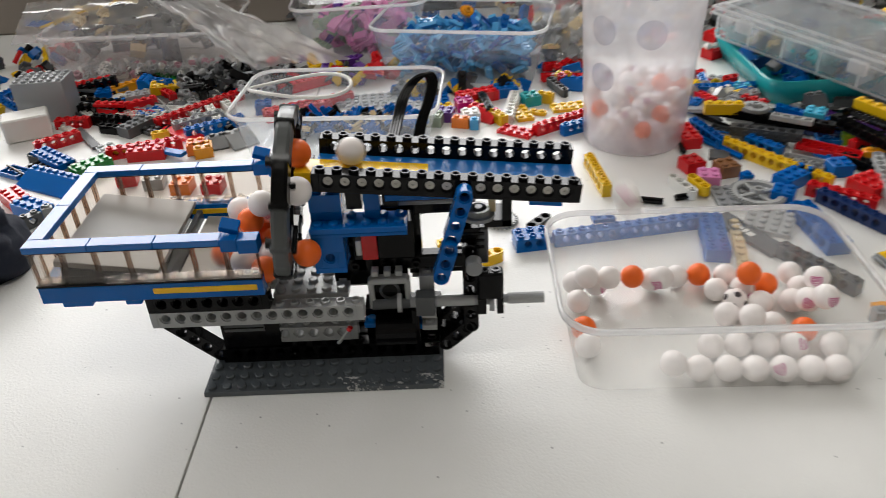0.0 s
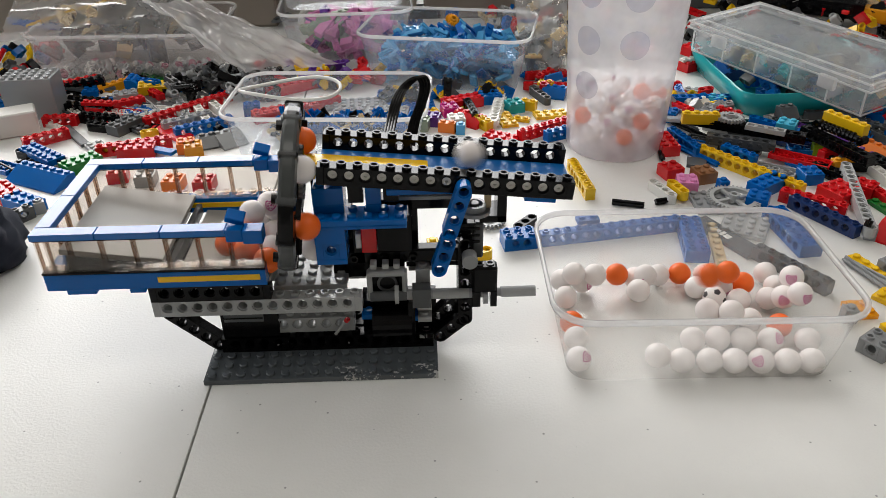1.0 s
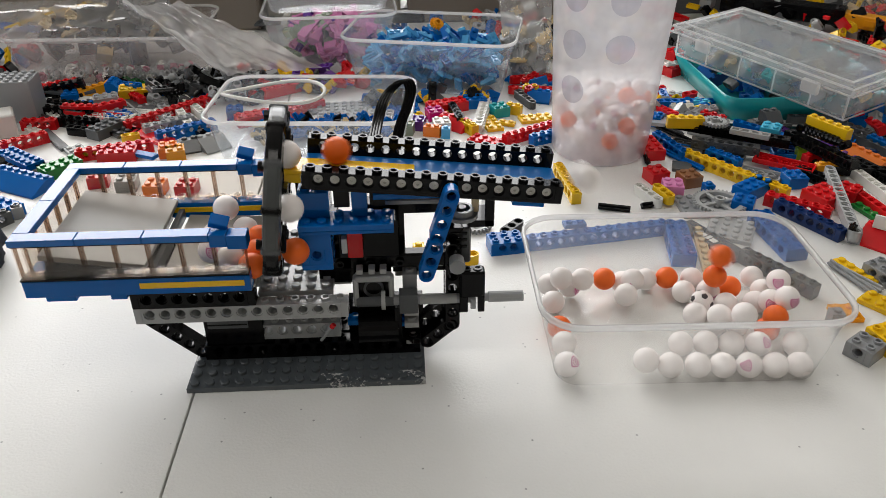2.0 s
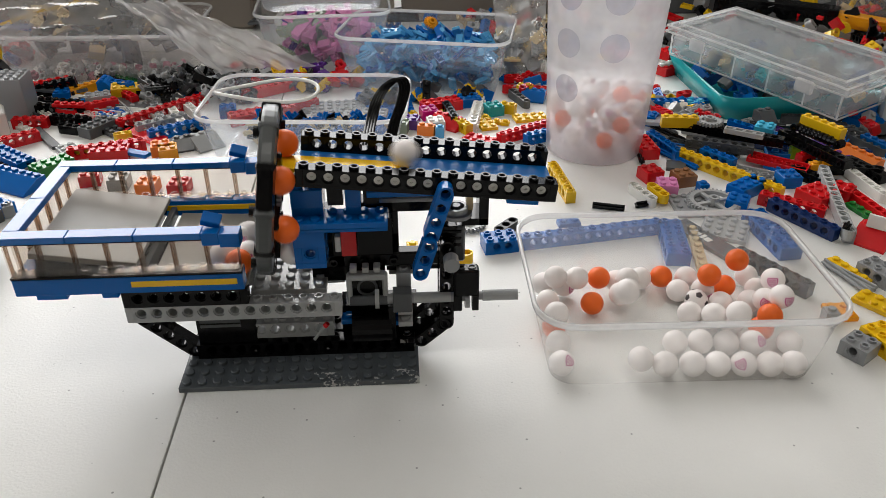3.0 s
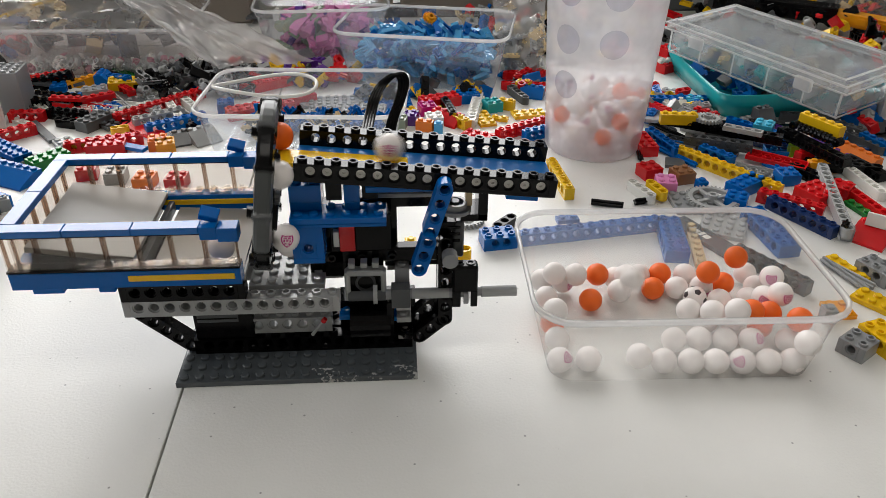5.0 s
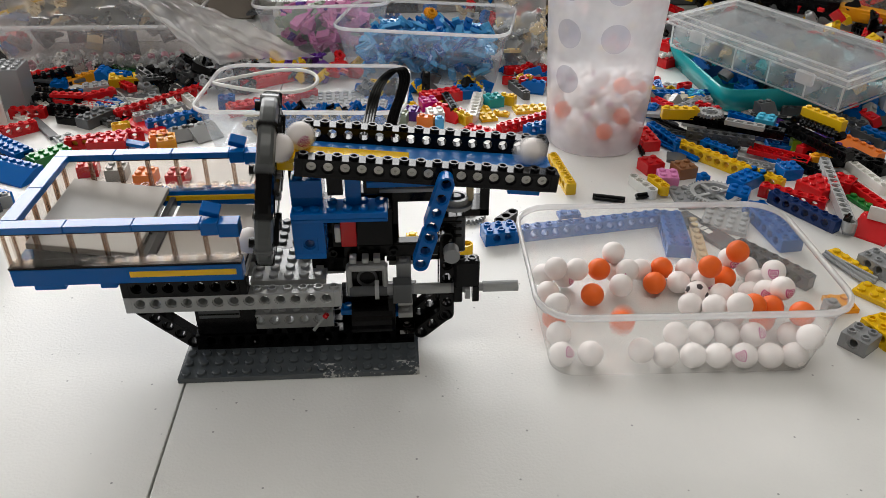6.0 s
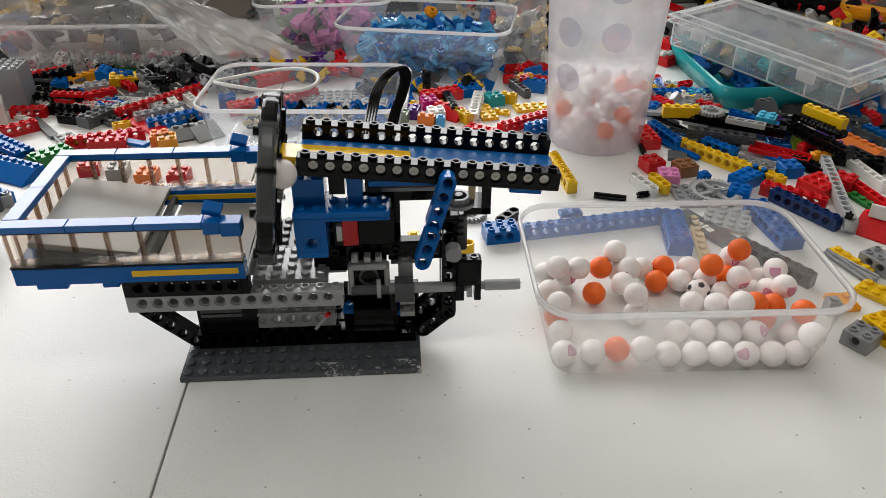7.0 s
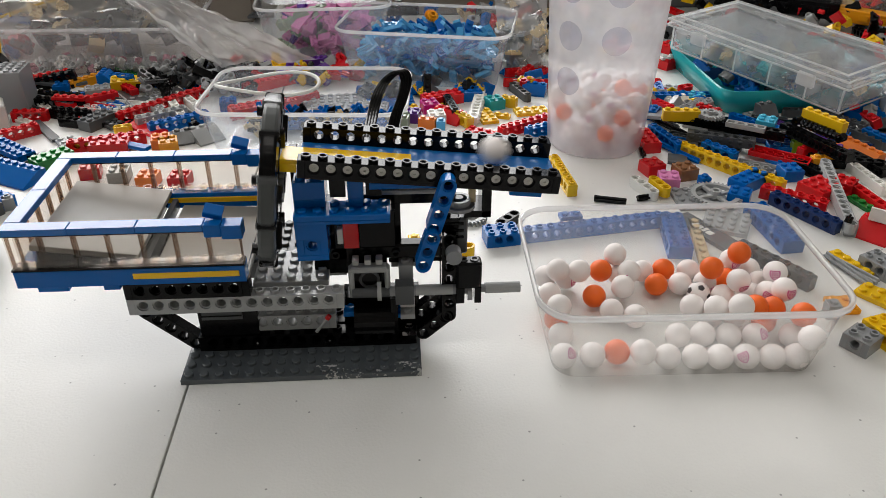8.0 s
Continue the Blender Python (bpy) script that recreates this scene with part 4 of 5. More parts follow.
def bag():
    """Crumpled clear zip bag lying over the tubs."""
    t = thing_empty("clear_plastic_bag", "crumpled clear plastic zip bag lying over the tubs", "bag")
    bm = bmesh.new()
    film(bm, (-151, 470, 92), (-53, 440, 27), (39, 460, 28), (-100, 492, 86), 60, 30, 4, 1.3)
    part("film", bm, BAGSHEEN, t, "", True)
    bm = bmesh.new()
    film(bm, (-300, 462, 57), (-100, 462, 57), (-120, 520, 86), (-300, 520, 84), 40, 20, 1.8, 3.3)
    part("film", bm, BAGCLEAR, t, "", True)
    bm = bmesh.new()
    film(bm, (-151, 469, 94), (-53, 439, 29), (-52, 441, 32), (-150, 471, 97), 60, 3, 4, 1.3)
    part("zip_strip", bm, TUBRIM, t, "", True)
    bm = bmesh.new()
    film(bm, (-306, 541, 50), (-222, 580, 68), (-222, 580, 70.5), (-306, 541, 52.5), 30, 2, 1.5, 9.1)
    part("zip_strip", bm, YELLOW, t, "yellow zip strip of the bag", True)


bag()


def small_bag():
    t = thing_empty("clear_parts_bag", "small clear plastic bag with grey parts", "bag")
    bm = bmesh.new()
    film(bm, (222, 545, 92), (282, 520, 84), (276, 470, 6), (236, 478, 6), 26, 26, 8, 5.3)
    part("film", bm, BAGCLEAR, t, "", True)
    pile("bagged_grey_parts", "grey toy parts in a clear bag", (258, 515), 50, 50, 6, 50, 40, [LGREY, GREY, CREAM], [(1, 4), (2, 2), (1, 3)], 20, 45)


small_bag()


def cable():
    """Flat black four-core cable arching behind the track."""
    ctrl = [Vector(p) for p in ((98, 60, 60), (100, 130, 78), (103, 168, 84), (108, 185, 94), (116, 192, 101), (123, 194, 103), (126, 193, 97), (123, 189, 86), (117, 181, 72), (112, 165, 48), (114, 140, 18), (118, 120, 4))]
    pts = []
    for p0, p1, p2, p3 in zip(ctrl, ctrl[1:], ctrl[2:], ctrl[3:]):
        for s in range(6):
            u = s / 6
            pts.append(0.5 * (2 * p1 + (p2 - p0) * u + (2 * p0 - 5 * p1 + 4 * p2 - p3) * u * u + (3 * p1 - p0 - 3 * p2 + p3) * u ** 3))
    t = thing_empty("ribbon_cable", "flat black four-core ribbon cable in a loop", "cable")
    for k in range(4):
        bm = bmesh.new()
        last = None
        for a, b in zip(pts, pts[1:]):
            for s in range(4):
                p = a.lerp(b, s / 4) + Vector((1.9 * k - 3, 0.9 * k, 0))
                ring = [bm.verts.new(p + Vector((math.cos(q * math.tau / 8), 0.6 * math.sin(q * math.tau / 8), 0.8 * math.sin(q * math.tau / 8))) * 1.1) for q in range(8)]
                if last:
                    for q in range(8):
                        bm.faces.new((last[q], last[(q + 1) % 8], ring[(q + 1) % 8], ring[q]))
                last = ring
        part("core", bm, BLACK, t, "", True)


cable()


# ---- balls ----
BALLS = {}


def ball(mat, printed, m, group):
    key = (mat.name, printed)
    if key not in BALLS:
        bm = bmesh.new()
        bmesh.ops.create_icosphere(bm, subdivisions=3, radius=7)
        BALLS[key] = finish(bm, "ball", mat, True)
    ob = new("ball", BALLS[key])
    ob.matrix_world = m
    colour = "orange" if mat == BALLORANGE else "white"
    tagged(ob, colour + (" toy ball with a pink printed badge" if printed else " small smooth plastic toy ball"), "ball", group)
    if printed:
        if "print" not in BALLS:
            bm = bmesh.new()
            def onto(a, b):
                return bm.verts.new(Vector((a, -6.2, b)).normalized() * 7.06)
            shield = [(-2.7, 2.9), (-0.9, 2.5), (0.9, 2.5), (2.7, 2.9), (3.0, 1.3), (2.8, 0.0), (2.1, -1.4), (1.0, -2.5), (0, -3.2), (-1.0, -2.5), (-2.1, -1.4), (-2.8, 0.0), (-3.0, 1.3)]
            o = [onto(a, b) for a, b in shield]
            i = [onto(a * 0.76, b * 0.76) for a, b in shield]
            for k in range(len(shield)):
                j = (k + 1) % len(shield)
                bm.faces.new((o[k], o[j], i[j], i[k]))
            for a0, a1, b0, b1 in ((-1.7, -0.2, 1.0, 1.6), (0.2, 1.7, 1.0, 1.6), (-1.7, -0.9, -0.4, 0.6), (-0.5, 0.5, -0.2, 0.7), (0.9, 1.7, -0.4, 0.6), (-1.2, -0.2, -1.4, -0.8), (0.2, 1.2, -1.4, -0.8)):
                bm.faces.new([onto(a, b) for a, b in ((a0, b0), (a1, b0), (a1, b1), (a0, b1))])
            BALLS["print"] = finish(bm, "badge", PRINT)
        p = new("badge", BALLS["print"])
        p.parent = ob
    return ob


brnd = random.Random(21)


def rest_ball(x, y, z, colour="W", printed=None, group="balls in the tub"):
    mat = BALLORANGE if colour == "O" else BALLWHITE
    pr = (brnd.random() < 0.5 if printed is None else printed) and colour == "W"
    return ball(mat, pr, mp(x, y, z, brnd.uniform(-60, 30), brnd.uniform(-40, 40), brnd.uniform(-50, 50)), group)


def tub_balls():
    """Balls lying in the tub from the start, some stacked on others."""
    rest_ball(261.0, -1.3, 8.2, "W", False)
    rest_ball(275.8, -2.2, 8.2, "W", False)
    rest_ball(289.3, -3.1, 8.2, "W", False)
    rest_ball(303.5, -3.9, 8.2, "W", True)
    rest_ball(317.6, -4.8, 8.2, "W", False)
    rest_ball(330.7, -5.1, 8.2, "W", False)
    rest_ball(248.0, 1.1, 10.2, "W", False)
    rest_ball(206.8, 20.8, 8.2, "W", False)
    rest_ball(272.2, 16.7, 8.2, "W", False)
    rest_ball(300.7, 14.9, 8.2, "W", False)
    rest_ball(315.7, 14.0, 8.2, "W", True)
    rest_ball(336.3, 12.7, 8.2, "W", False)
    rest_ball(286.6, 16.7, 8.2, "W", False)
    rest_ball(326.0, 27.0, 8.2, "O", False)
    rest_ball(206.9, 35.7, 8.2, "O", False)
    rest_ball(296.7, 33.1, 8.2, "W", False)
    rest_ball(310.8, 32.9, 8.2, "W", False)
    rest_ball(295.6, 25.6, 19.8, "W", False)
    rest_ball(285.1, 33.9, 15.4, "W", False)
    rest_ball(311.7, 53.1, 8.2, "W", False)
    rest_ball(207.8, 61.3, 8.2, "W", False)
    rest_ball(329.6, 53.7, 8.2, "W", False)
    rest_ball(333.4, 43.6, 16.2, "W", True)
    rest_ball(337.2, 33.8, 25.0, "W", True)
    rest_ball(290.1, 67.5, 8.2, "W", False)
    rest_ball(305.8, 67.9, 8.2, "W", True)
    rest_ball(338.2, 64.5, 9.4, "W", False)
    rest_ball(320.4, 70.9, 8.2, "O", False)
    rest_ball(220.8, 77.8, 8.2, "W", True)
    rest_ball(207.4, 76.8, 10.6, "W", False)
    rest_ball(254.6, 80.4, 8.2, "W", True)
    rest_ball(340.6, 53.0, 23.8, "W", True)
    rest_ball(257.8, 69.9, 16.6, "W", True)
    rest_ball(226.6, 70.1, 18.2, "W", False)
    rest_ball(270.5, 82.7, 8.2, "W", False)
    rest_ball(242.3, 77.5, 13.0, "O", False)
    rest_ball(213.2, 69.0, 20.2, "W", False)
    rest_ball(299.9, 82.0, 8.2, "W", False)
    rest_ball(284.2, 83.1, 8.6, "O", False)
    rest_ball(338.5, 80.8, 8.6, "W", False)
    rest_ball(306.3, 63.8, 21.4, "O", False)


tub_balls()


def football(x, y, z):
    """White ball with dark five-sided patches."""
    ob = rest_ball(x, y, z, "W", False)
    ob["label"] = "white toy football with dark five-sided patches"
    g = (1 + 5 ** 0.5) / 2
    bm = bmesh.new()
    for s in (-1, 1):
        for t in (-g, g):
            for d in (Vector((0, s, t)), Vector((s, t, 0)), Vector((t, 0, s))):
                d.normalize()
                u = d.orthogonal().normalized()
                w = d.cross(u)
                mid = bm.verts.new(d * 7.12)
                edge = [bm.verts.new((d * 6.6 + (u * math.cos(k * math.tau / 5) + w * math.sin(k * math.tau / 5)) * 2.1).normalized() * 7.12) for k in range(5)]
                for k in range(5):
                    bm.faces.new((mid, edge[k], edge[(k + 1) % 5]))
    part("patches", bm, DARKPRINT, ob)


football(297.8, 56.3, 8.2)


def cup_balls():
    rnd = random.Random(5)
    oranges = {(0, 6), (1, 4), (1, 6), (2, 7), (1, 1), (0, 2)}
    for layer in range(3):
        for k in range(8):
            a = math.tau * k / 8 + layer * 0.4
            rest_ball(291 + (33.6 + layer * 0.6) * math.cos(a), 304 + (33.6 + layer * 0.6) * math.sin(a), 21 + 12.4 * layer, "O" if (layer, k) in oranges else "W", rnd.random() < 0.3, "balls in the tumbler")
        for k in range(3):
            a = math.tau * k / 3 + layer
            rest_ball(291 + 12 * math.cos(a), 304 + 12 * math.sin(a), 22 + 12.4 * layer, "W", False, "balls in the tumbler")
    for x, y, c in ((262, 296, "W"), (277, 276, "W"), (303, 277, "O"), (318, 296, "W"), (291, 296, "W")):
        rest_ball(x, y, 58, c, c == "W" and x < 280, "balls in the tumbler")


cup_balls()

# ---- recognisable loose pieces ----
loose("beam", RED, 12, 1, -104, 402, 0, 46)
loose("beam", LGREY, 6, 1, -98, 370, 0, 36)
loose("beam", BLUE, 7, 1, -79, 356, 0, 32)
loose("plate", WHITE, 6, 2, -128, 402, 0, 34)
loose("plate", LGREY, 4, 1, -130, 430, 0, 40)
loose("beam", RED, 8, 1, -131, 315, 0, 17)
loose("brick", ORANGE, 2, 2, -85, 313, 0, 13)
loose("brick", AMBER, 2, 2, -77, 306, 0, 16)
loose("slope", DGREY, 2, 2, -68, 322, 0, 21)
loose("brick", DGREY, 4, 2, -154, 364, 0, 59)
loose("beam", BLACK, 6, 1, -204, 411, 0, -10)
loose("beam", BLACK, 6, 1, -209, 426, 0, -15)
loose("beam", BLACK, 5, 1, -184, 382, 0, -16)
loose("liftarm", BLACK, 3, 1, -179, 364, 0, -19)
loose("plate", RED, 4, 1, -192, 406, 10, -9)
loose("beam", RED, 4, 1, -220, 380, 0, 2)
loose("tile", DGREY, 7, 1, -196, 350, 0, -52)
loose("beam", RED, 5, 1, -217, 338, 0, 38)
loose("brick", BLUE, 6, 2, -204, 298, 0, -39)
loose("slope", BLUE, 7, 3, -191, 258, 0, -27)
loose("brick", GREEN, 4, 2, -165, 281, 0, 48)
loose("tile", LGREY, 2, 2, -183, 292, 0, 23)
loose("liftarm", YELLOW, 1, 1, -154, 312, 0, 21)
loose("brick", RED, 4, 2, -126, 306, 0, 6)
loose("tile", BLUE, 4, 1, -106, 304, 4, -25)
loose("liftarm", YELLOW, 2, 1, -126, 344, 0, 18)
loose("brick", AMBER, 5, 1, -198, 471, 0, 49)
loose("brick", LGREY, 3, 2, -177, 440, 0, 20)
loose("brick", RED, 4, 1, -168, 420, 0, 33)
loose("beam", RED, 8, 1, -160, 456, 0, -48)
loose("brick", BLUE, 2, 2, -216, 452, 0, 11)
loose("plate", BLUE, 3, 1, -200, 440, 0, -3)
loose("plate", BLUE, 3, 3, -153, 403, 0, 38)
loose("plate", LGREY, 2, 2, -182, 428, 0, 45)
loose("liftarm", DGREY, 3, 1, -101, 446, 0, 55)
loose("brick", BLACK, 1, 1, -111, 440, 0, 45)
loose("plate", GREEN, 6, 4, -171, 504, 0, 1)
loose("brick", WHITE, 4, 1, -222, 512, 0, 12)
loose("slope", LGREY, 3, 3, -49, 327, 0, 37)
loose("beam", WHITE, 12, 1, 197, 391, 0, 78, side=True)
loose("brick", TEAL, 2, 2, 213, 388, 0, 17)
loose("beam", YELLOW, 4, 1, 177, 352, 0, -59)
loose("plate", YELLOW, 4, 2, 202, 362, 0, -79)
loose("plate", YELLOW, 2, 1, 217, 362, 0, -21)
loose("plate", YELLOW, 4, 2, 246, 372, 0, 8)
loose("brick", YELLOW, 2, 1, 227, 390, 0, -28)
loose("beam", RED, 7, 1, 233, 330, 0, 31)
loose("beam", BLUE, 3, 1, 243, 318, 0, 25)
loose("plate", RED, 4, 2, 194, 322, 0, -34)
loose("brick", RED, 5, 2, 163, 402, 0, 19)
loose("brick", MAGENTA, 2, 2, 150, 382, 0, 13)
loose("plate", YELLOW, 2, 2, 132, 384, 0, 15)
loose("plate", YELLOW, 2, 2, 162, 383, 0, -53)
loose("brick", PURPLE, 2, 2, 132, 360, 0, -13)
loose("brick", SAGE, 2, 2, 122, 350, 0, -12)
loose("brick", WHITE, 2, 2, 155, 354, 0, 6)
loose("brick", ORANGE, 2, 1, 146, 341, 0, -18)
loose("brick", SKY, 1, 1, 158, 336, 0, -6)
loose("slope", RED, 4, 2, 166, 359, 0, -42)
loose("beam", BLACK, 5, 1, 170, 374, 2, -81)
loose("brick", BLUE, 3, 3, 190, 416, 0, 6)
loose("slope", BLUE, 3, 2, 257, 423, 0, -20)
loose("liftarm", DGREY, 5, 1, 242, 418, 0, -72)
loose("brick", WHITE, 2, 2, 257, 474, 0, 0)
loose("beam", DGREY, 4, 2, 262, 512, 0, -23)
loose("plate", BLUE, 2, 1, 241, 480, 0, 9)
loose("beam", YELLOW, 12, 1, 386, 236, 0, -54)
loose("beam", BLACK, 13, 1, 400, 295, 12, -31, side=True)
loose("beam", DGREY, 7, 1, 394, 279, 6, -23, side=True)
loose("plateinv", RED, 6, 2, 434, 250, 4, -38)
loose("brick", AMBER, 3, 1, 468, 240, 0, -2)
loose("brick", BLUE, 4, 2, 391, 209, 0, 33)
loose("brick", BLUE, 2, 2, 430, 222, 0, 3)
loose("brick", BLUE, 2, 2, 374, 184, 0, -31)
loose("beam", RED, 6, 1, 413, 178, 0, -39)
loose("beam", NAVY, 7, 1, 412, 158, 0, -61)
loose("brick", RED, 3, 3, 440, 192, 0, -65)
loose("liftarm", LGREY, 14, 1, 446, 179, 4, -107)
loose("liftarm", WHITE, 7, 1, 488, 213, 0, -85)
loose("liftarm", RED, 6, 1, 471, 176, 0, -82)
loose("brick", RED, 2, 2, 462, 198, 0, -45)
loose("brick", RED, 7, 2, -12, 458, 0, 33)
loose("plate", GREEN, 3, 1, 464, 173, 0, -77)
loose("slope", RED, 3, 3, 450, 130, 0, -48)
loose("slope", WHITE, 2, 1, 455, 134, 9.7, 140)
loose("brick", GREY, 1, 1, 434, 133, 0, -27)
loose("axle", BLACK, 1, 1, 430, 132, 10, 52)
loose("plate", YELLOW, 4, 1, 414, 93, 0, -73)
loose("axle", LGREY, 4, 1, 412, 84, 0, -62)
loose("axle", GREY, 5, 1, 408, 85, 0, -74)
loose("beam", GREY, 3, 2, 429, 84, 0, -66)
loose("plate", YELLOW, 3, 2, 412, 56, 0, -54)
loose("beam", YELLOW, 3, 2, 394, 15, 0, -74)
loose("beam", GREY, 2, 2, 376, 10, 0, -56)
loose("beam", BLUE, 13, 1, 254, 145, 0, 9)
loose("plate", BLUE, 2, 1, 238, 150, 10, 6)
loose("beam", BLUE, 6, 2, 308, 131, 0, -99)
loose("plate", CREAM, 7, 1, 324, 128, 0, -101)
marked_tile = loose("tile", DGREY, 7, 2, 334, 138, 0, -64)
for bar, (x0, x1) in enumerate(((15, 18), (19, 23), (24, 27), (28, 33))):
    bm = bmesh.new()
    quad_box(bm, x0, x1, 4.5, 10.5 - bar % 2, 3.2, 3.3, 0.02)
    part("print_bar", bm, WHITE, marked_tile, "pale printed bar")
loose("plate", LGREY, 4, 4, 353, 152, 0, -29)
loose("beam", BLUE, 7, 2, 380, 138, 0, -85)
loose("beam", DGREY, 7, 1, 360, 90, 0, -58)
loose("plate", AMBER, 2, 2, 385, 48, 0, -90)
loose("brick", GREY, 1, 1, 374, 40, 0, -5)
loose("beam", BLUE, 3, 2, 188, 138, 0, 8)
loose("liftarm", BLACK, 3, 1, 195, 158, 0, 47)
loose("gear", LGREY, 3, 1, 170, 170, 0, 0)
loose("gear", LGREY, 3, 1, 392, 304, 20, 0)
loose("gear", LGREY, 5, 1, 356, 186, 4, 0)
loose("plate", GREY, 5, 4, 346, 188, 0, -1)
loose("brick", BLUE, 1, 1, 356, 210, 0, 7)
loose("axle", BLACK, 3, 1, 277, 189, 0, -17)
loose("axle", BLACK, 2, 1, 306, 192, 0, 12)
loose("brick", PINK, 2, 2, 329, 214, 0, -11)
loose("brick", BROWN, 2, 2, 347, 229, 0, 13)
loose("brick", RED, 2, 2, 323, 238, 0, 16)
loose("liftarm", YELLOW, 3, 1, 318, 202, 2, -73)
loose("liftarm", WHITE, 4, 1, 307, 204, 0, -71)
loose("beam", YELLOW, 7, 1, 248, 228, 0, -85)
loose("brick", YELLOW, 4, 1, 367, 308, 16, -7)
loose("plate", GREY, 3, 3, 368, 374, 0, 10)
loose("slope", WHITE, 3, 2, 389, 378, 0, 15)
loose("beam", BLUE, 6, 1, 351, 293, 0, -75)
loose("brick", RED, 4, 2, 333, 290, 0, -86)
loose("axle", BLACK, 3, 1, 326, 277, 0, -99)
loose("tile", DGREY, 2, 2, 351, 258, 0, -18)
loose("brick", BLUE, 2, 2, 355, 355, 0, -31)
loose("plateinv", LGREY, 4, 1, 410, 272, 22, -33)
loose("brick", AZURE, 2, 2, 438, 293, 12, -34)
loose("slope", DGREY, 2, 2, 455, 330, 10, 13)
loose("plate", LGREY, 4, 1, 441, 343, 0, 37)
loose("plateinv", LGREY, 4, 2, 410, 239, 0, -33)
loose("plate", DGREY, 3, 1, 424, 230, 0, 11)
loose("beam", BLUE, 4, 1, 388, 264, 0, -54)
loose("brick", YELLOW, 5, 1, 478, 274, 22, -64)
loose("spring", BLACK, 6, 1, 470, 265, 18, -63)
loose("slope", ORANGE, 5, 2, 506, 258, 0, -71)
loose("beam", BLACK, 9, 1, 464, 255, 12, -70, side=True)
loose("liftarm", DGREY, 7, 1, 508, 347, 0, -6)
loose("liftarm", DGREY, 5, 1, 529, 286, 0, -69)
loose("brick", RED, 2, 1, 462, 260, 0, 19)
loose("brick", LIME, 1, 1, 458, 272, 0, -8)
loose("brick", BLUE, 3, 3, 552, 336, 0, -71)
loose("brick", BLUE, 4, 1, 536, 282, 0, -73)
loose("brick", RED, 2, 2, 414, 493, 0, 30)
loose("plate", WHITE, 2, 1, 414, 494, 10, 11)
loose("brick", RED, 2, 2, 419, 508, 13, 35)
loose("brick", BLUE, 2, 1, 376, 400, 0, 16)
loose("plate", GREEN, 2, 2, 390, 404, 0, 18)
loose("plate", LGREY, 3, 3, 400, 418, 0, -24)
loose("brick", AZURE, 2, 2, 409, 386, 0, -35)
loose("brick", BLUE, 4, 2, -184, 212, 0, -30)
loose("beam", GREY, 1, 1, -170, 206, 0, 29)
loose("beam", DGREY, 2, 1, -178, 194, 0, 54)
loose("brick", RED, 4, 2, -205, 229, 0, -45)
loose("plate", WHITE, 3, 1, -222, 372, 0, 142)
loose("brick", ORANGE, 2, 2, -77, 240, 0, -3)
loose("brick", RED, 2, 2, -52, 238, 0, -3)
loose("brick", LGREY, 2, 2, -102, 250, 0, 4)
loose("brick", RED, 2, 2, -127, 258, 0, 11)
loose("beam", BLACK, 12, 1, -178, 489, 0, -38)
loose("beam", BLACK, 6, 1, 454, 221, 0, -58, side=True)
loose("beam", BLACK, 5, 1, 502, 237, 0, -72, side=True)
loose("beam", DGREY, 6, 1, 522, 322, 0, -57)
loose("liftarm", YELLOW, 1, 1, 157, 118, 0, 27)
loose("plate", YELLOW, 1, 1, 128, 142, 0, 7)


bm = bmesh.new()
quad_box(bm, 0, 48, 0, 32, 0, 40, 0.6)
studs(bm, 6, 4, 40)
tagged(new("grey_block", finish(bm, "grey_block", GREY)), "tall grey studded block", "block").matrix_world = mp(-276, 394, 0, 0, 0, 4)
bm = bmesh.new()
quad_box(bm, 0, 40, 0, 26, 0, 22, 1.5)
tagged(new("white_box", finish(bm, "white_box", WHITE)), "small white cardboard box", "box").matrix_world = mp(-268, 345, 0, 0, 0, 25)


# ---- scattered far pieces ----
def scatter(count, x0, x1, y0, y1, zmax, mats, seed, keep=lambda x, y: True, group="heap of toy bricks behind the tubs"):
    rnd = random.Random(seed)
    done = 0
    while done < count:
        x, y = rnd.uniform(x0, x1), rnd.uniform(y0, y1)
        if not keep(x, y):
            continue
        kind = rnd.choice(["brick", "plate", "beam", "beam", "liftarm", "slope", "plateinv", "tile"])
        n = rnd.choice([2, 3, 4, 4, 6, 8]) if kind != "slope" else 3
        m = 1 if kind in ("beam", "liftarm") else rnd.choice([1, 2, 2])
        loose(kind, rnd.choice(mats), n, m, x, y, rnd.random() * zmax, rnd.uniform(0, 180), rnd.uniform(-9, 9), rnd.uniform(-9, 9), group)
        done += 1


BRIGHT = [RED, BLUE, BLACK, YELLOW, LGREY, DGREY, WHITE, GREY, RED, BLUE, BLACK, DGREY]


def clear_of(x, y):
    for cx, cy, w, d in ((155, 495, 190, 130), (40, 580, 160, 130), (44, 322, 185, 130), (-192, 556, 215, 146), (291, 304, 110, 110), (506, 425, 180, 200)):
        if abs(x - cx) < w / 2 and abs(y - cy) < d / 2:
            return False
    return True


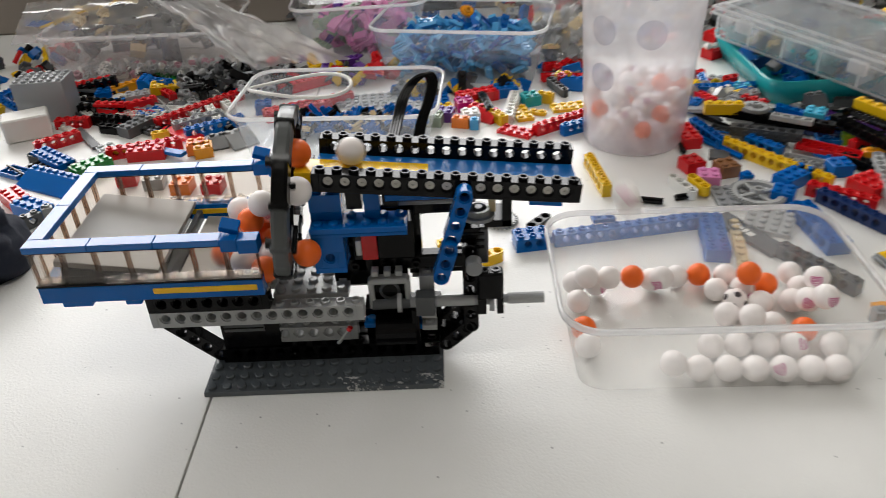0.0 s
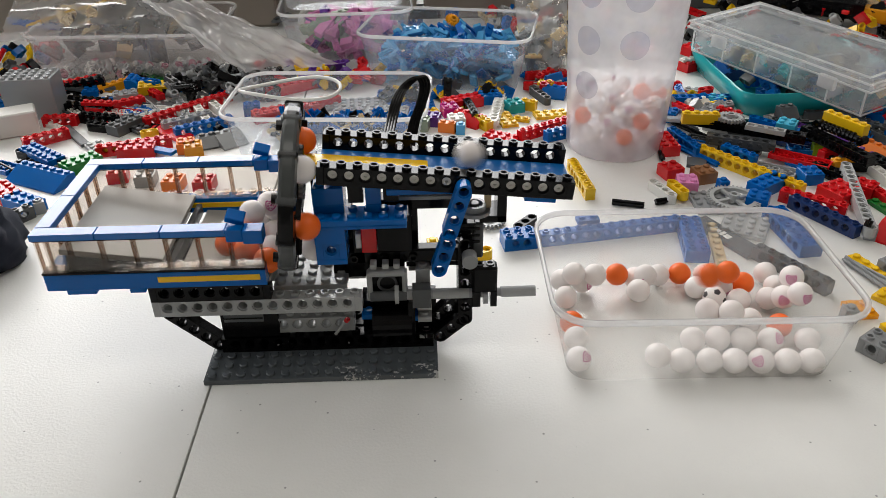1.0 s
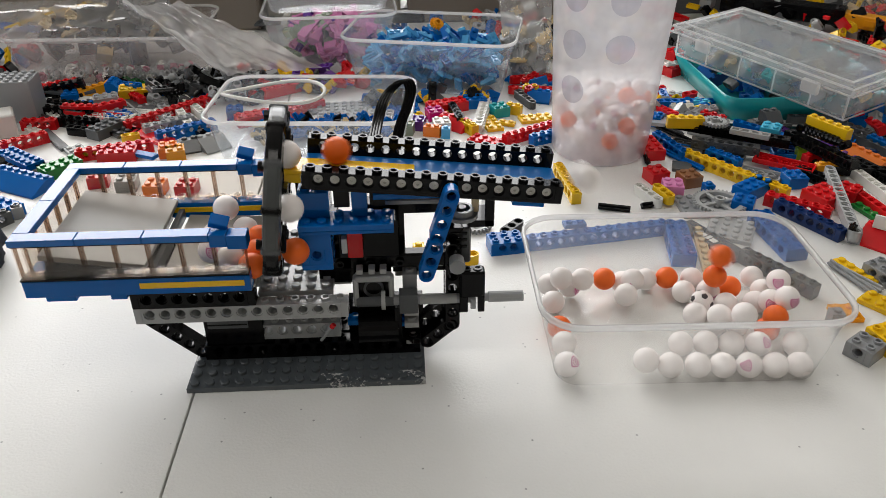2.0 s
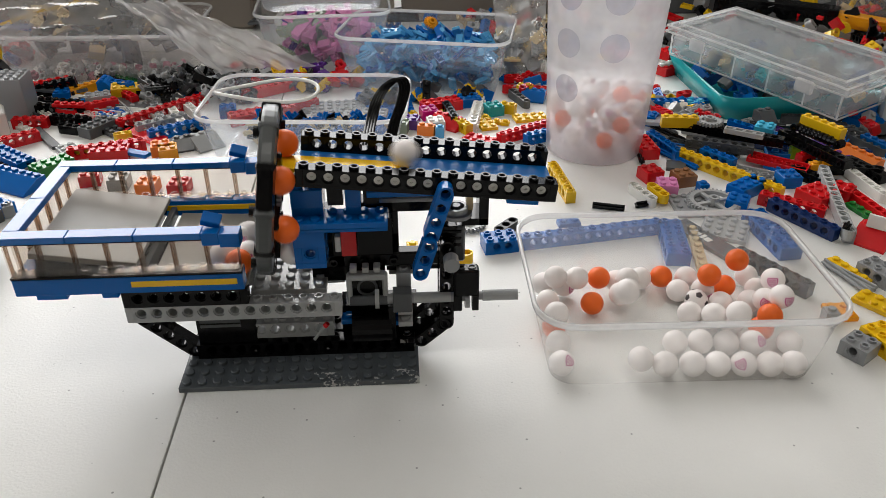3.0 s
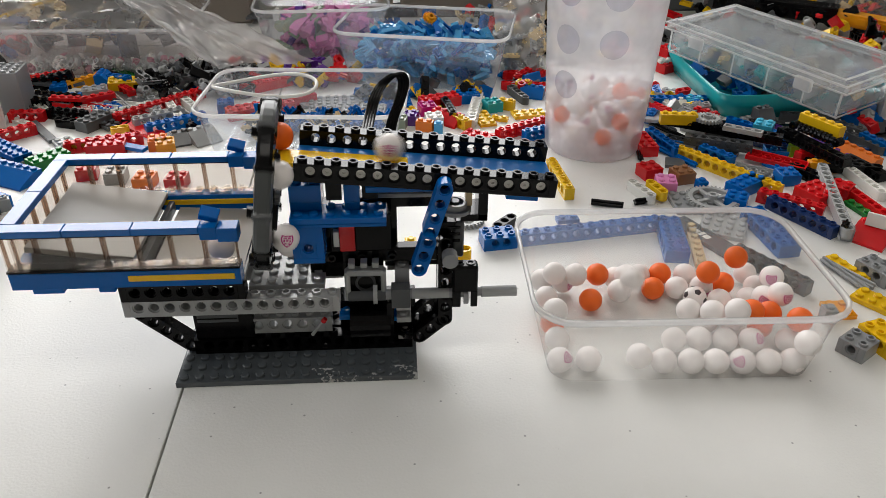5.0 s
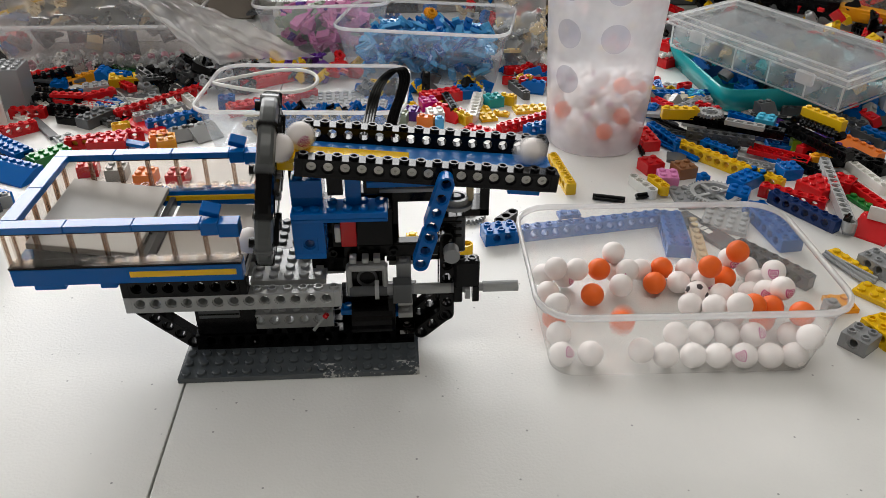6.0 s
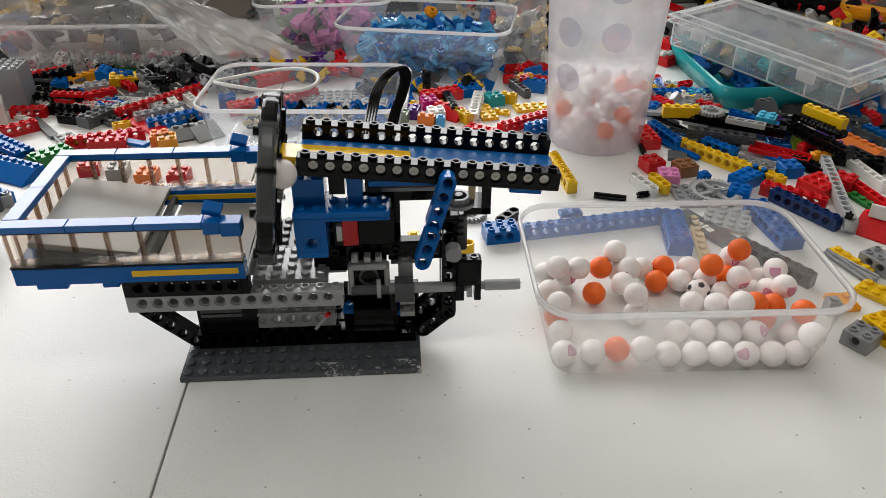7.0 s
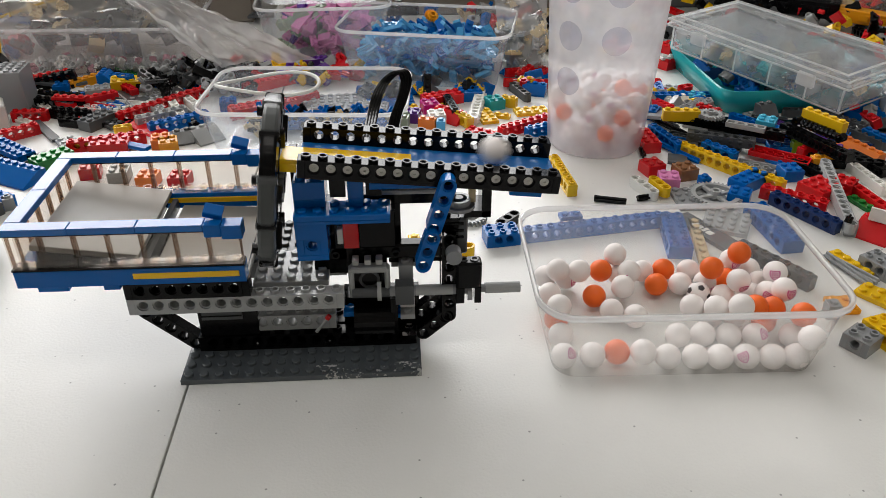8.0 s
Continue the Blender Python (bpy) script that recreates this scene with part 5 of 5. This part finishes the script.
DARKS = [BLACK, DGREY, GREY, DGREY, BLACK, LGREY]
scatter(16, -330, -70, 452, 470, 8, [BLACK, DGREY, LGREY, RED, BLUE, YELLOW, DGREY], 11, clear_of)
scatter(12, 165, 262, 432, 470, 6, [RED, BLUE, YELLOW, BLACK, GREY, WHITE], 12, clear_of)
scatter(45, 255, 700, 520, 760, 16, DARKS + [RED, BLUE, YELLOW], 13, clear_of)
scatter(30, -420, 250, 640, 800, 18, BRIGHT, 14, clear_of)
scatter(12, 340, 412, 352, 430, 6, BRIGHT, 15, clear_of)
scatter(36, 560, 780, 230, 420, 10, BRIGHT, 16, clear_of)
scatter(22, -430, -285, 250, 480, 10, BRIGHT, 17, clear_of)


def carpet(name, label, cx, cy, w, d, count, mats, seed, zmax=12, kinds=("liftarm", "axle", "plate", "beam", "brick"), sizes=((1, 2), (2, 2), (1, 4), (1, 3))):
    pile(name, label, (cx, cy), w, d, 3, zmax, count, mats, list(sizes), 0, seed, kinds)


carpet("small_dark_parts", "heap of small dark grey toy parts", -80, 470, 110, 80, 170, DARKS, 31, 16, ("liftarm", "axle", "bead"), ((2, 1), (3, 1), (2, 1)))
carpet("mixed_small_parts", "heap of small mixed toy parts", 20, 490, 130, 56, 80, [DGREY, LGREY, RED, YELLOW, PURPLE, BLACK], 32, 9)
carpet("mixed_small_parts", "heap of small mixed toy parts", 150, 425, 120, 18, 26, [DGREY, BLACK, YELLOW, BLUE], 33, 7)
carpet("mixed_small_parts", "heap of small mixed toy parts", 330, 620, 260, 200, 130, [DGREY, LGREY, BLACK, BLUE, RED, CREAM], 34, 24)
carpet("mixed_small_parts", "heap of small mixed toy parts", 640, 560, 260, 300, 150, [BLACK, YELLOW, DGREY, RED, LGREY, BLACK], 35, 30)
carpet("mixed_small_parts", "heap of small mixed toy parts", 378, 392, 70, 84, 28, [LGREY, BLUE, GREY, YELLOW], 36, 6)
carpet("mixed_small_parts", "heap of small mixed toy parts", 506, 432, 130, 120, 60, [BLUE, NAVY, DGREY, BLUE], 37, 16)
carpet("mixed_small_parts", "heap of small mixed toy parts", 640, 330, 200, 160, 90, [BLACK, DGREY, BLUE, RED, LGREY], 38, 10)
carpet("mixed_small_parts", "heap of small mixed toy parts", -360, 480, 130, 260, 70, [BLACK, YELLOW, RED, BLUE, DGREY], 40, 14)


def under_layer(count, x0, x1, y0, y1, mats, seed):
    """Flat pieces that lie under the others."""
    rnd = random.Random(seed)
    for k in range(count):
        kind = rnd.choice(["plate", "tile", "liftarm", "plateinv", "axle"])
        loose(kind, rnd.choice(mats), rnd.choice([3, 4, 6, 8]), 1 if kind in ("liftarm", "axle") else rnd.choice([1, 2]), rnd.uniform(x0, x1), rnd.uniform(y0, y1), 0.05 * k, rnd.uniform(-70, -10), 0, 0, "flat toy pieces under the heap")


under_layer(26, 395, 520, 235, 345, DARKS + [NAVY, PURPLE, BLUE], 51)
under_layer(12, 350, 410, 270, 400, DARKS + [BLUE, GREEN], 52)
under_layer(14, -250, -90, 395, 470, DARKS + [RED, WHITE], 53)
under_layer(16, -205, -70, 340, 420, DARKS + [RED, WHITE, LGREY, WHITE], 54)
under_layer(7, -235, -150, 268, 335, [RED, LGREY, DGREY, BLACK, BLUE], 55)


def backs():
    """Cartons and a shelf of boxes behind the heap."""
    for x0, x1, y0, y1, z1, mat, nm, lab in ((-520, -60, 700, 860, 170, CARTON, "carton", "plain grey-brown cardboard carton"), (-55, 120, 720, 860, 150, WALLBOX, "storage_box", "beige plastic storage box"),
                                     (130, 420, 720, 850, 120, CARTON, "carton", "plain grey-brown cardboard carton"), (430, 1000, 740, 870, 130, DGREY, "dark_crate", "dark grey plastic storage crate")):
        bm = bmesh.new()
        quad_box(bm, x0, x1, y0, y1, 0, z1, 3)
        e = thing_empty(nm, lab, "box")
        part("body", bm, mat, e)
        bm = bmesh.new()
        quad_box(bm, x0 - 2, x1 + 2, y0 - 2, y1 + 2, z1 + 0.05, z1 + 6, 1.5)
        part("lid", bm, mat, e)
    s = thing_empty("white_sensor", "white toy sensor brick with an orange lens", "sensor", mp(585, 330, 0, 0, 0, -20))
    bm = bmesh.new()
    quad_box(bm, -20, 24, -16, 16, 0, 34, 3)
    part("body", bm, WHITE, s)
    bm = bmesh.new()
    tube(bm, (-8, -17.5, 24), "y", 7, 2, 18)
    part("lens", bm, ORANGE, s)


def long_bar(name, label, mat, m, length, w, h):
    """A long ribbed plastic bar."""
    bm = bmesh.new()
    quad_box(bm, 0, length, 0, w, 0, h, 1.2)
    for k in range(int(length // 24)):
        quad_box(bm, 6 + 24 * k, 18 + 24 * k, -1.2, 0.1, h * 0.25, h * 0.75, 0.4)
    tagged(new(name, finish(bm, name, mat)), label, "bar").matrix_world = m


WALLBOX = plastic("beige_box_plastic", (0.36, 0.33, 0.27), 0.6, 0.03, 0.1)
backs()
long_bar("black_bar", "long black ribbed plastic bar in the heap", BLACK, mp(540, 700, 14, 0, 0, -34), 150, 26, 20)
long_bar("amber_bar", "long amber ribbed plastic bar in the heap", AMBER, mp(632, 660, 14, 0, 0, -50), 190, 20, 16)
tub("clear_parts_tub", "clear tub of mixed toy pieces", mp(762, 640, 0, 0, 0, -30), 170, 116, 56, 146, 92)
pile("tubbed_pieces", "yellow, red and black toy pieces in a clear tub", (762, 640), 120, 76, 5, 44, 60, [AMBER, BLACK, RED, CREAM], [(1, 4), (2, 2), (1, 6)], -30, 61)
loose("brick", RED, 8, 2, -8, 388, 0, 24)
loose("brick", RED, 8, 1, 14, 402, 0, 30)
loose("brick", BLUE, 2, 2, -42, 398, 0, 10)
loose("plate", LGREY, 8, 4, 70, 385, 0, 8)
loose("plate", LGREY, 6, 4, 86, 378, 3.2, -6)
loose("plate", BLUE, 6, 4, 112, 402, 0, 6)
loose("plate", LGREY, 8, 3, 58, 412, 0, 4)


# dark cloth at the table's side
def cloth():
    bm = bmesh.new()
    bmesh.ops.create_icosphere(bm, subdivisions=4, radius=1)
    for v in bm.verts:
        n = v.co.normalized()
        q = 1 + 0.22 * noise.noise(n * 3.0) + 0.08 * noise.noise(n * 9.0)
        v.co = Vector((n.x * 46 * q, n.y * 40 * q, max(0.0, 16 + n.z * 30 * q)))
    ob = new("navy_cloth_pouch", finish(bm, "navy_cloth_pouch", FABRIC, True))
    tagged(ob, "crumpled dark navy cloth pouch on the table", "pouch").matrix_world = mp(-197, 135, 0)


cloth()


# ---- what moves ----
def arc_place(theta):
    a = radians(theta)
    return 62.5 + 2.2 * math.cos(a), WY - RBALL * math.cos(a), ARCZ + RBALL * math.sin(a)


def track_z(x):
    return 112.2 - 0.098 * (x - 70) + 5.6 + 7.0


def moving_ball(start, order, colour, printed, spot):
    """One ball: waits in the hopper, rides the wheel, rolls down the track, drops and settles in the tub."""
    ob = rest_ball(0, 0, 0, colour, printed, "balls on their way")
    rx, ry, rz = brnd.uniform(-50, 20), brnd.uniform(-30, 30), brnd.uniform(-40, 40)
    at = {}

    def key(t, p, spin=0.0):
        f = round(t * FPS)
        if 0 <= f <= 240:
            at[f] = (p, spin)

    queue = [(41, 34, 67), (40, 20, 67), (28, 27, 68), (27, 42, 68), (40, 49, 67), (31, 57, 68), (17, 34, 69), (16, 50, 69), (38, 58, 81), (30, 46, 81), (22, 58, 81), (24, 70, 70), (37, 70, 71), (30, 62, 92), (38, 44, 92)]
    leave = start - 0.14
    enter = leave - 180.0 / OMEGA
    # waiting: one place forward at each turn of the pockets
    for step in range(order + 1):
        t = enter - step * PERIOD
        slot = min(step, len(queue) - 1)
        key(t - 0.1, queue[slot])
        key(t - PERIOD + 0.1, queue[slot])
    if enter - 0.1 > 0 and 0 not in at:
        key(0, queue[min(int((enter) / PERIOD), len(queue) - 1)])
    k = 0
    while True:
        t = enter + k * 0.1
        if t > leave:
            break
        key(t, arc_place(-80 + OMEGA * k * 0.1))
        k += 1
    x, y, z = arc_place(100)
    key(leave, (x, y, z))
    first = math.ceil(start * FPS)
    for f in sorted({*range(first, first + 16, 2), 240}):
        tau = f / FPS - start
        if not 0 <= tau < 0.5:
            continue
        x = 71 + 92 * tau + 258 * tau ** 2 + 100 * tau ** 3
        key(f / FPS, (x, 36, track_z(x)), x * 4.0)
    for tau in (0.515, 0.55, 0.58, 0.615, 0.648):
        d = tau - 0.515
        key(start + tau, (199 + 400 * d, 36, track_z(199) - 4900 * d * d - 35 * d), 800)
    sx, sy, sz = spot
    lx, lz = 199 + 400 * 0.133, 25
    for f, h in ((0.25, 16), (0.5, 20), (0.75, 10), (1.0, 0)):
        key(start + 0.648 + 0.3 * f, (lx + (sx - lx) * f, 36 + (sy - 36) * f, lz + (sz - lz) * f + h), 800 + 120 * f)
    if 240 in at or max(at) < 240:
        last = at[max(at)]
        at[240] = last
    if 0 not in at:
        at[0] = at[min(at)]
    rows, spin = [], 0.0
    for f in sorted(at):
        p, s = at[f]
        spin += 70 if 0 < f < 240 and s > 0 else 0
        rows.append((f / FPS, mp(*p, 0, spin, 0) @ mp(0, 0, 0, rx, ry, rz)))
    walk(ob, rows)


def motions():
    walk(WHEEL, [(i * 0.4, mp(WX, WY, WZ, 0, 7.0, 3.5) @ mp(0, 0, 0, 10 - OMEGA * 0.4 * i, 0, 0)) for i in range(21)])
    def send(slot, late, colour, printed, *spot):
        moving_ball(-0.165 + PERIOD * slot + late, slot if slot < 17 else slot - 2, colour, printed, spot)

    send(-1, 0.0, "W", True, 205.0, 2.7, 8.2)
    send(0, 0.03, "W", False, 251.1, 58.2, 13.8)
    send(1, 0.008, "O", False, 328.9, 26.2, 17.4)
    send(2, -0.025, "W", False, 305.1, 16.5, 27.0)
    send(3, 0.073, "O", False, 326.2, 73.0, 25.8)
    send(4, -0.015, "W", False, 206.7, 30.4, 21.0)
    send(5, 0.0, "O", False, 234.1, 57.3, 8.2)
    send(6, 0.0, "W", False, 220.7, 2.6, 8.2)
    send(7, 0.012, "W", False, 336.2, -5.5, 20.6)
    send(8, -0.017, "O", False, 316.4, 22.4, 21.8)
    send(9, 0.03, "O", False, 339.7, 12.9, 22.2)
    send(10, -0.045, "O", False, 275.1, 67.4, 8.2)
    send(11, -0.024, "W", False, 251.9, 83.5, 21.0)
    send(12, 0.0, "W", True, 326.4, 82.0, 15.0)
    send(13, 0.0, "O", False, 234.5, 4.2, 8.2)
    send(14, -0.03, "W", False, 253.5, 35.8, 8.2)
    send(15, 0.03, "W", True, 318.7, 51.9, 19.8)
    send(16, 0.0, "W", False, 241.0, 42.2, 8.2)
    send(19, -0.02, "W", False, 252.0, 20.0, 8.2)


motions()
